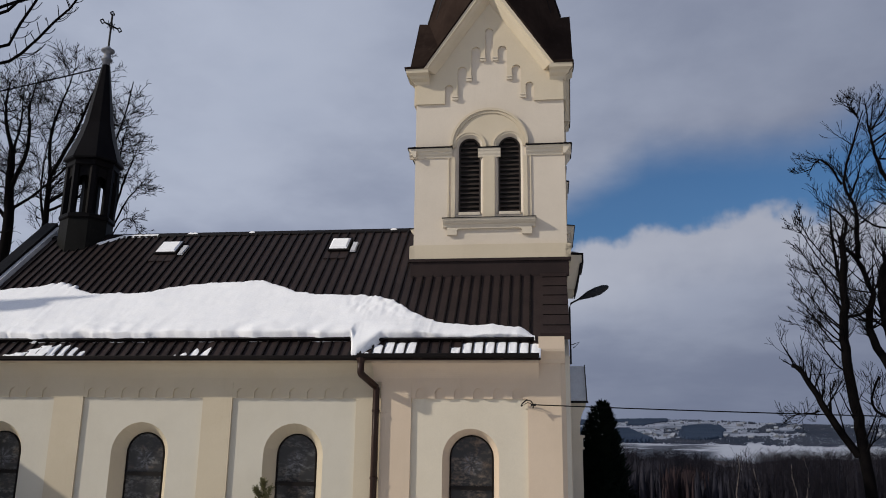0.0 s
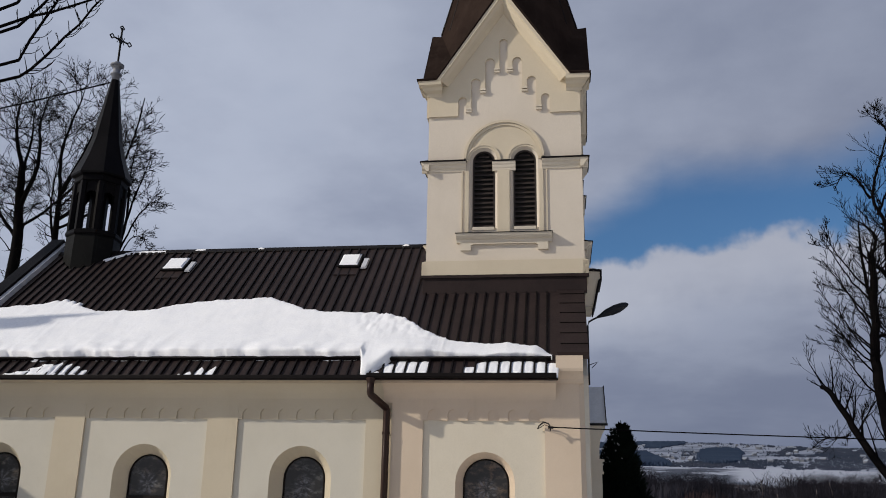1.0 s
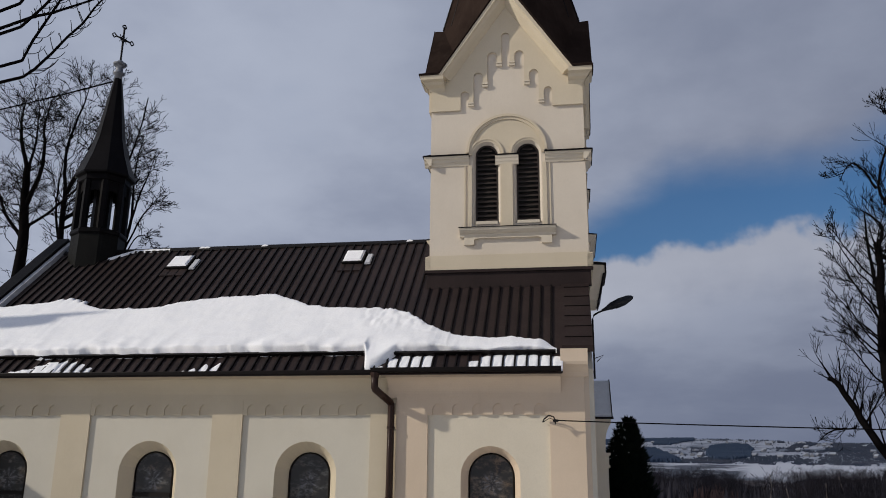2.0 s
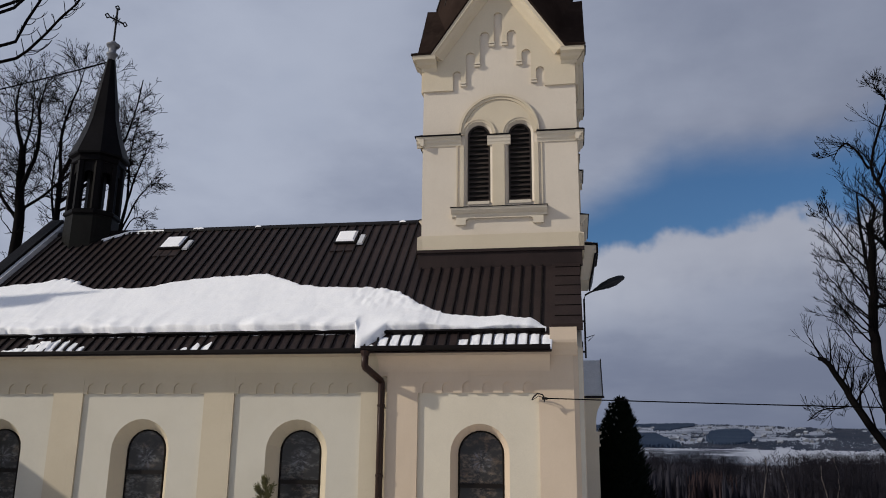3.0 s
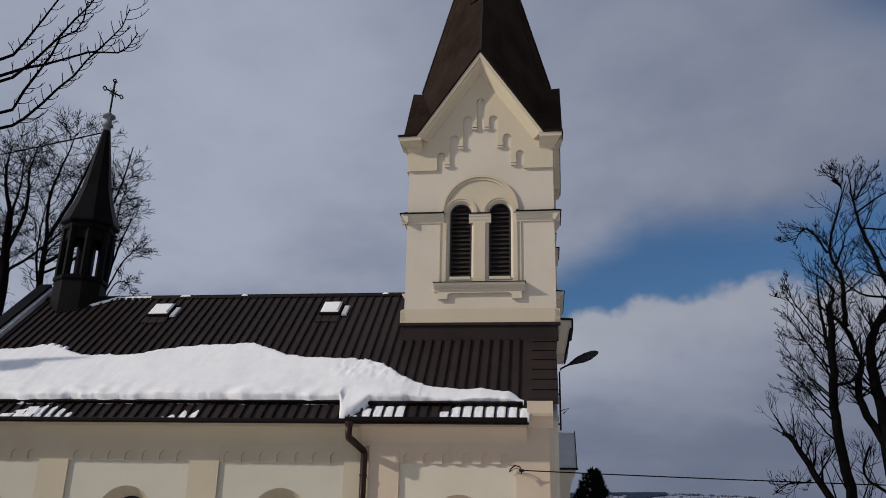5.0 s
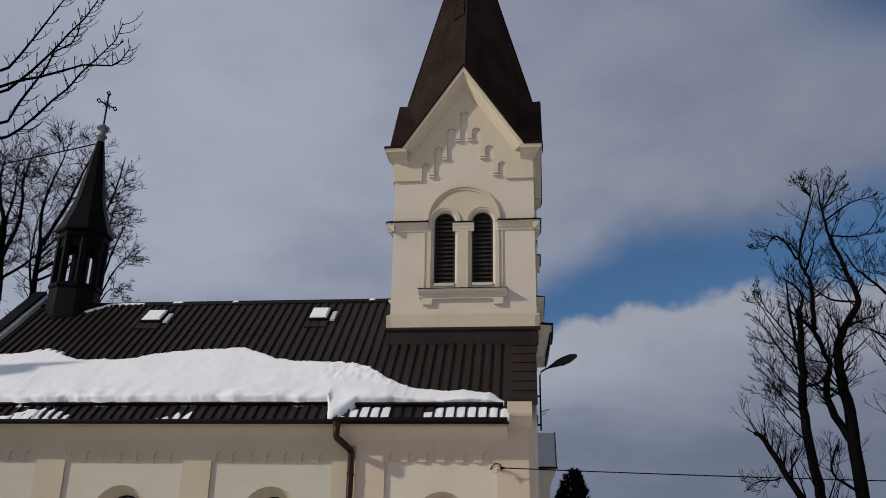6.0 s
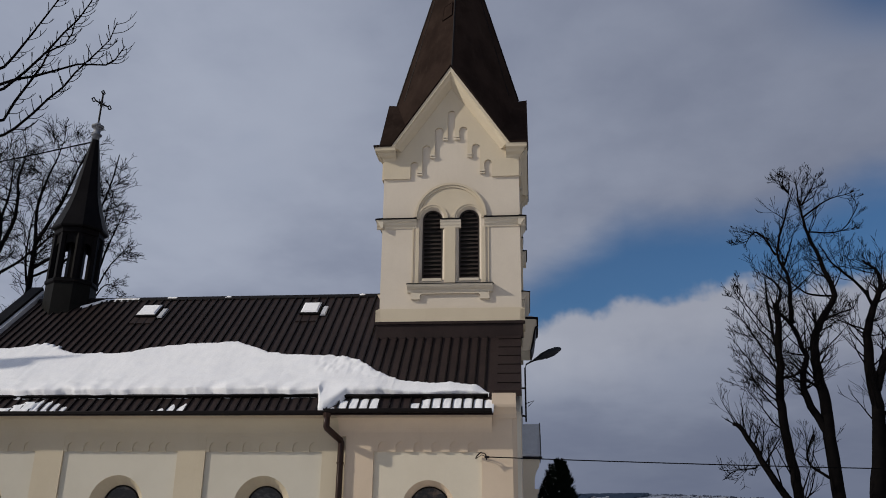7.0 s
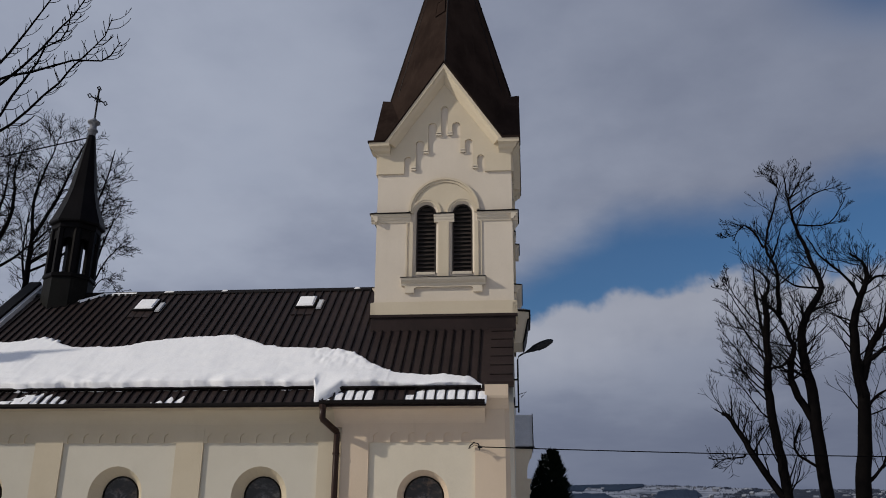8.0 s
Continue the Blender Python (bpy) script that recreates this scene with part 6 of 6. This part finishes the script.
def build_near_tree():
    """The tree east of the church, of which only outer boughs reach into view."""
    rng = random.Random(44)
    tree = thing("tree", (-27.0, -4.6, 0), "tall bare tree reaching out thin boughs with upturned twigs", "tree")
    wood, boughs = Twigs(), Twigs()
    crotch = Vector((-26.4, -4.7, 10.1))
    wood.limb([Vector((-27.0, -4.6, -0.2)), Vector((-26.8, -4.6, 5.8)), crotch], [0.40, 0.33, 0.26], 10)
    # two thick limbs, never in view, added to cast the shadow on the roof snow
    wood.limb([crotch, Vector((-23.6, -4.70, 10.72)), Vector((-22.2, -4.67, 10.87)), Vector((-21.15, -4.61, 10.93)), Vector((-20.80, -4.60, 10.95))], [0.34, 0.34, 0.34, 0.31, 0.12], 9)
    wood.limb([crotch, Vector((-23.4, -4.62, 10.95)), Vector((-21.08, -4.45, 11.07)), Vector((-20.2, -4.33, 11.17)), Vector((-19.5, -4.23, 11.26))], [0.18, 0.17, 0.14, 0.09, 0.03], 8)
    lines = [
        (3.00, [(-18.50, 19.14), (-18.15, 19.65), (-17.55, 20.69), (-16.80, 22.07), (-16.30, 22.98)]),
        (3.15, [(-18.43, 18.23), (-17.60, 19.03), (-16.89, 19.86), (-16.30, 20.72), (-15.78, 21.34), (-15.42, 22.03), (-15.06, 22.79)]),
        (3.30, [(-18.27, 16.90), (-17.94, 17.73), (-17.43, 18.66), (-17.10, 19.28), (-16.88, 19.98), (-16.24, 20.32), (-16.02, 20.80), (-15.99, 21.67)]),
        (3.45, [(-18.25, 16.30), (-17.83, 16.58), (-17.21, 17.19), (-16.65, 17.85), (-16.09, 18.37), (-15.70, 19.00), (-15.33, 19.43), (-14.85, 19.97), (-14.44, 20.48), (-14.24, 21.31)]),
        (3.60, [(-18.30, 18.93), (-17.62, 19.01), (-16.68, 19.25), (-15.74, 19.50), (-14.51, 19.40), (-14.15, 19.65), (-13.82, 20.25)]),
    ]
    for deep, line in lines:
        outer = [Vector((x, deep, z)) for x, z in line]
        pts = [crotch, crotch.lerp(outer[0], 0.5) + Vector((0, 0, -0.5))] + outer
        n = len(pts)
        rad = [0.12, 0.08] + [0.058 - 0.040 * k / (n - 3) for k in range(n - 2)]
        boughs.limb(pts, rad, 7)
        for i in range(2, n - 1):
            a, b = pts[i], pts[i + 1]
            for side in range(4):
                q = a.lerp(b, (side + rng.random()) / 4)
                s = 1 if (side + i) % 2 else -1
                d = (b - a).normalized()
                across = Vector((d.z, rng.uniform(-0.5, 0.5), -d.x)) * s
                length = rng.uniform(0.45, 1.15) if s > 0 else rng.uniform(0.25, 0.7)
                w = Vector((1.0, across.y * 0.4, rng.uniform(-0.15, 0.1))) if s > 0 else Vector((rng.uniform(-0.5, -0.1), across.y * 0.4, 1.0))
                w.normalize()
                twig = [q]
                for k in range(5):
                    w = (w + Vector((0.0, 0, 0.06 if k < 2 else 0.42))).normalized() if s > 0 else (w + Vector((rng.uniform(-0.1, 0.1), 0, 0))).normalized()
                    twig.append(twig[-1] + w * length / 5)
                boughs.limb(twig, [0.021, 0.019, 0.017, 0.016, 0.015, 0.013], 4)
                if rng.random() < 0.6:
                    m = twig[3]
                    w = (w + Vector((rng.uniform(-1, 1), 0, 0.3))).normalized()
                    boughs.limb([m, m + w * 0.12, m + w * 0.2 + Vector((0, 0, 0.05))], [0.012, 0.011, 0.010], 3)
    wood.done("trunk", BARK, tree)
    boughs.done("bough", BARK, tree, "thin boughs with upturned shoots")


build_near_tree()


def build_thuja():
    rng = random.Random(8)
    x0, y0 = 3.30, 6.0
    tree = thing("thuja", (x0, y0, 0), "dark columnar thuja dusted with snow beside the church", "conifer")
    wood = Twigs()
    wood.limb([Vector((x0, y0, -0.1)), Vector((x0, y0, 3.2))], [0.12, 0.02], 7)
    wood.done("trunk", BARK, tree)
    verts, faces = [], []
    sverts, sfaces = [], []
    leaders = ((3.38, 6.0, 3.92, 1.22, 4800), (3.00, 6.15, 3.28, 1.05, 3400), (3.12, 5.9, 3.72, 0.50, 1200))
    core = bmesh.new()
    for lx, ly, height, wide, count in leaders:
        for _ in range(count):
            u = rng.random() ** 0.8
            z = height * (0.02 + 0.97 * u)
            a = rng.uniform(0, math.tau)
            lump = noise.noise((math.cos(a) * 1.6 + lx, math.sin(a) * 1.6, z * 2.6))
            edge = wide * (1 - u) ** 0.66 * (0.84 + 0.30 * lump) + 0.03
            r = edge * rng.uniform(0.72, 1.05)
            c = Vector((lx + r * math.cos(a), ly + r * math.sin(a), z))
            out = Vector((math.cos(a), math.sin(a), rng.uniform(0.6, 1.8))).normalized()
            side = Vector((-math.sin(a), math.cos(a), rng.uniform(-0.4, 0.4))).normalized()
            length, width = rng.uniform(0.09, 0.24) * (1.35 if rng.random() < 0.08 else 1.0), rng.uniform(0.02, 0.06)
            b = len(verts)
            verts += [c - side * width, c + out * length * 0.5 - side * width * 1.2, c + out * length, c + out * length * 0.55 + side * width * 1.2, c + side * width]
            faces.append((b, b + 1, b + 2, b + 3, b + 4))
            if u > 0.70 and math.cos(a - 3.5) > 0.35 and rng.random() < 0.10:
                s = len(sverts)
                lift = Vector((-0.03, -0.03, 0.03))
                sverts += [c + lift + out * length * 0.6 + side * dx + Vector((0, 0, dz)) for dx, dz in ((-0.022, 0), (0.022, 0), (0.012, 0.022), (-0.012, 0.022))]
                sfaces.append((s, s + 1, s + 2, s + 3))
        loft(core, [ring8(lx, ly, wide * 0.74 * (1 - u) ** 0.68 + 0.01, height * (0.01 + 0.95 * u), 0, 10) for u in (0, 0.2, 0.4, 0.6, 0.8, 0.93)])
    part("core", core, THUJA, tree, clean=False)
    for name, v, f, m in (("foliage", verts, faces, THUJA), ("snow_dust", sverts, sfaces, SNOW)):
        mesh = bpy.data.meshes.new(name)
        mesh.from_pydata([tuple(p) for p in v], [], f)
        mesh.materials.append(m)
        hang(new(name, mesh), tree)


build_thuja()


def build_young_spruce():
    rng = random.Random(18)
    x0, y0 = -5.16, -2.75
    tree = thing("young_spruce", (x0, y0, 0), "small young spruce growing close to the church wall", "spruce")
    wood = Twigs()
    top = Vector((x0 - 0.03, y0, 1.52))
    wood.limb([Vector((x0, y0, -0.1)), Vector((x0 + 0.02, y0, 0.8)), top], [0.03, 0.018, 0.006], 6)
    needles = Twigs()

    def needle_row(p, q, count, size):
        d = (q - p).normalized()
        for k in range(count):
            c = p.lerp(q, (k + rng.random()) / count)
            w = spread(rng, d, rng.uniform(0.5, 0.9))
            needles.limb([c, c + w * size], [0.006, 0.003], 3)

    needle_row(Vector((x0 + 0.02, y0, 0.9)), top, 150, 0.15)
    side = Vector((x0 - 0.22, y0, 1.36))
    wood.limb([Vector((x0, y0, 0.85)), side], [0.012, 0.005], 5)
    needle_row(Vector((x0 - 0.10, y0, 1.05)), side, 110, 0.13)
    for k in range(16):
        z = 0.25 + k * 0.075
        a = k * 2.4
        reach = 0.10 + 0.40 * (1.55 - z) / 1.55
        p = Vector((x0, y0, z))
        q = p + Vector((math.cos(a) * reach, math.sin(a) * reach * 0.7, 0.16))
        wood.limb([p, q], [0.008, 0.004], 4)
        needle_row(p, q, 90, 0.11)
    wood.done("stem", BARK, tree)
    needles.done("needles", SPRUCE, tree, "yellow-green needles")


build_young_spruce()
build_far_woods()
build_bare_wood()
for bx, by, bh, bs in ((12.7, 30, 4.6, 1), (16.6, 30, 4.5, 2), (14.0, 31, 4.0, 3), (16.2, 31, 4.3, 4)):
    build_birch(bx, by, bh, bs)
build_village()
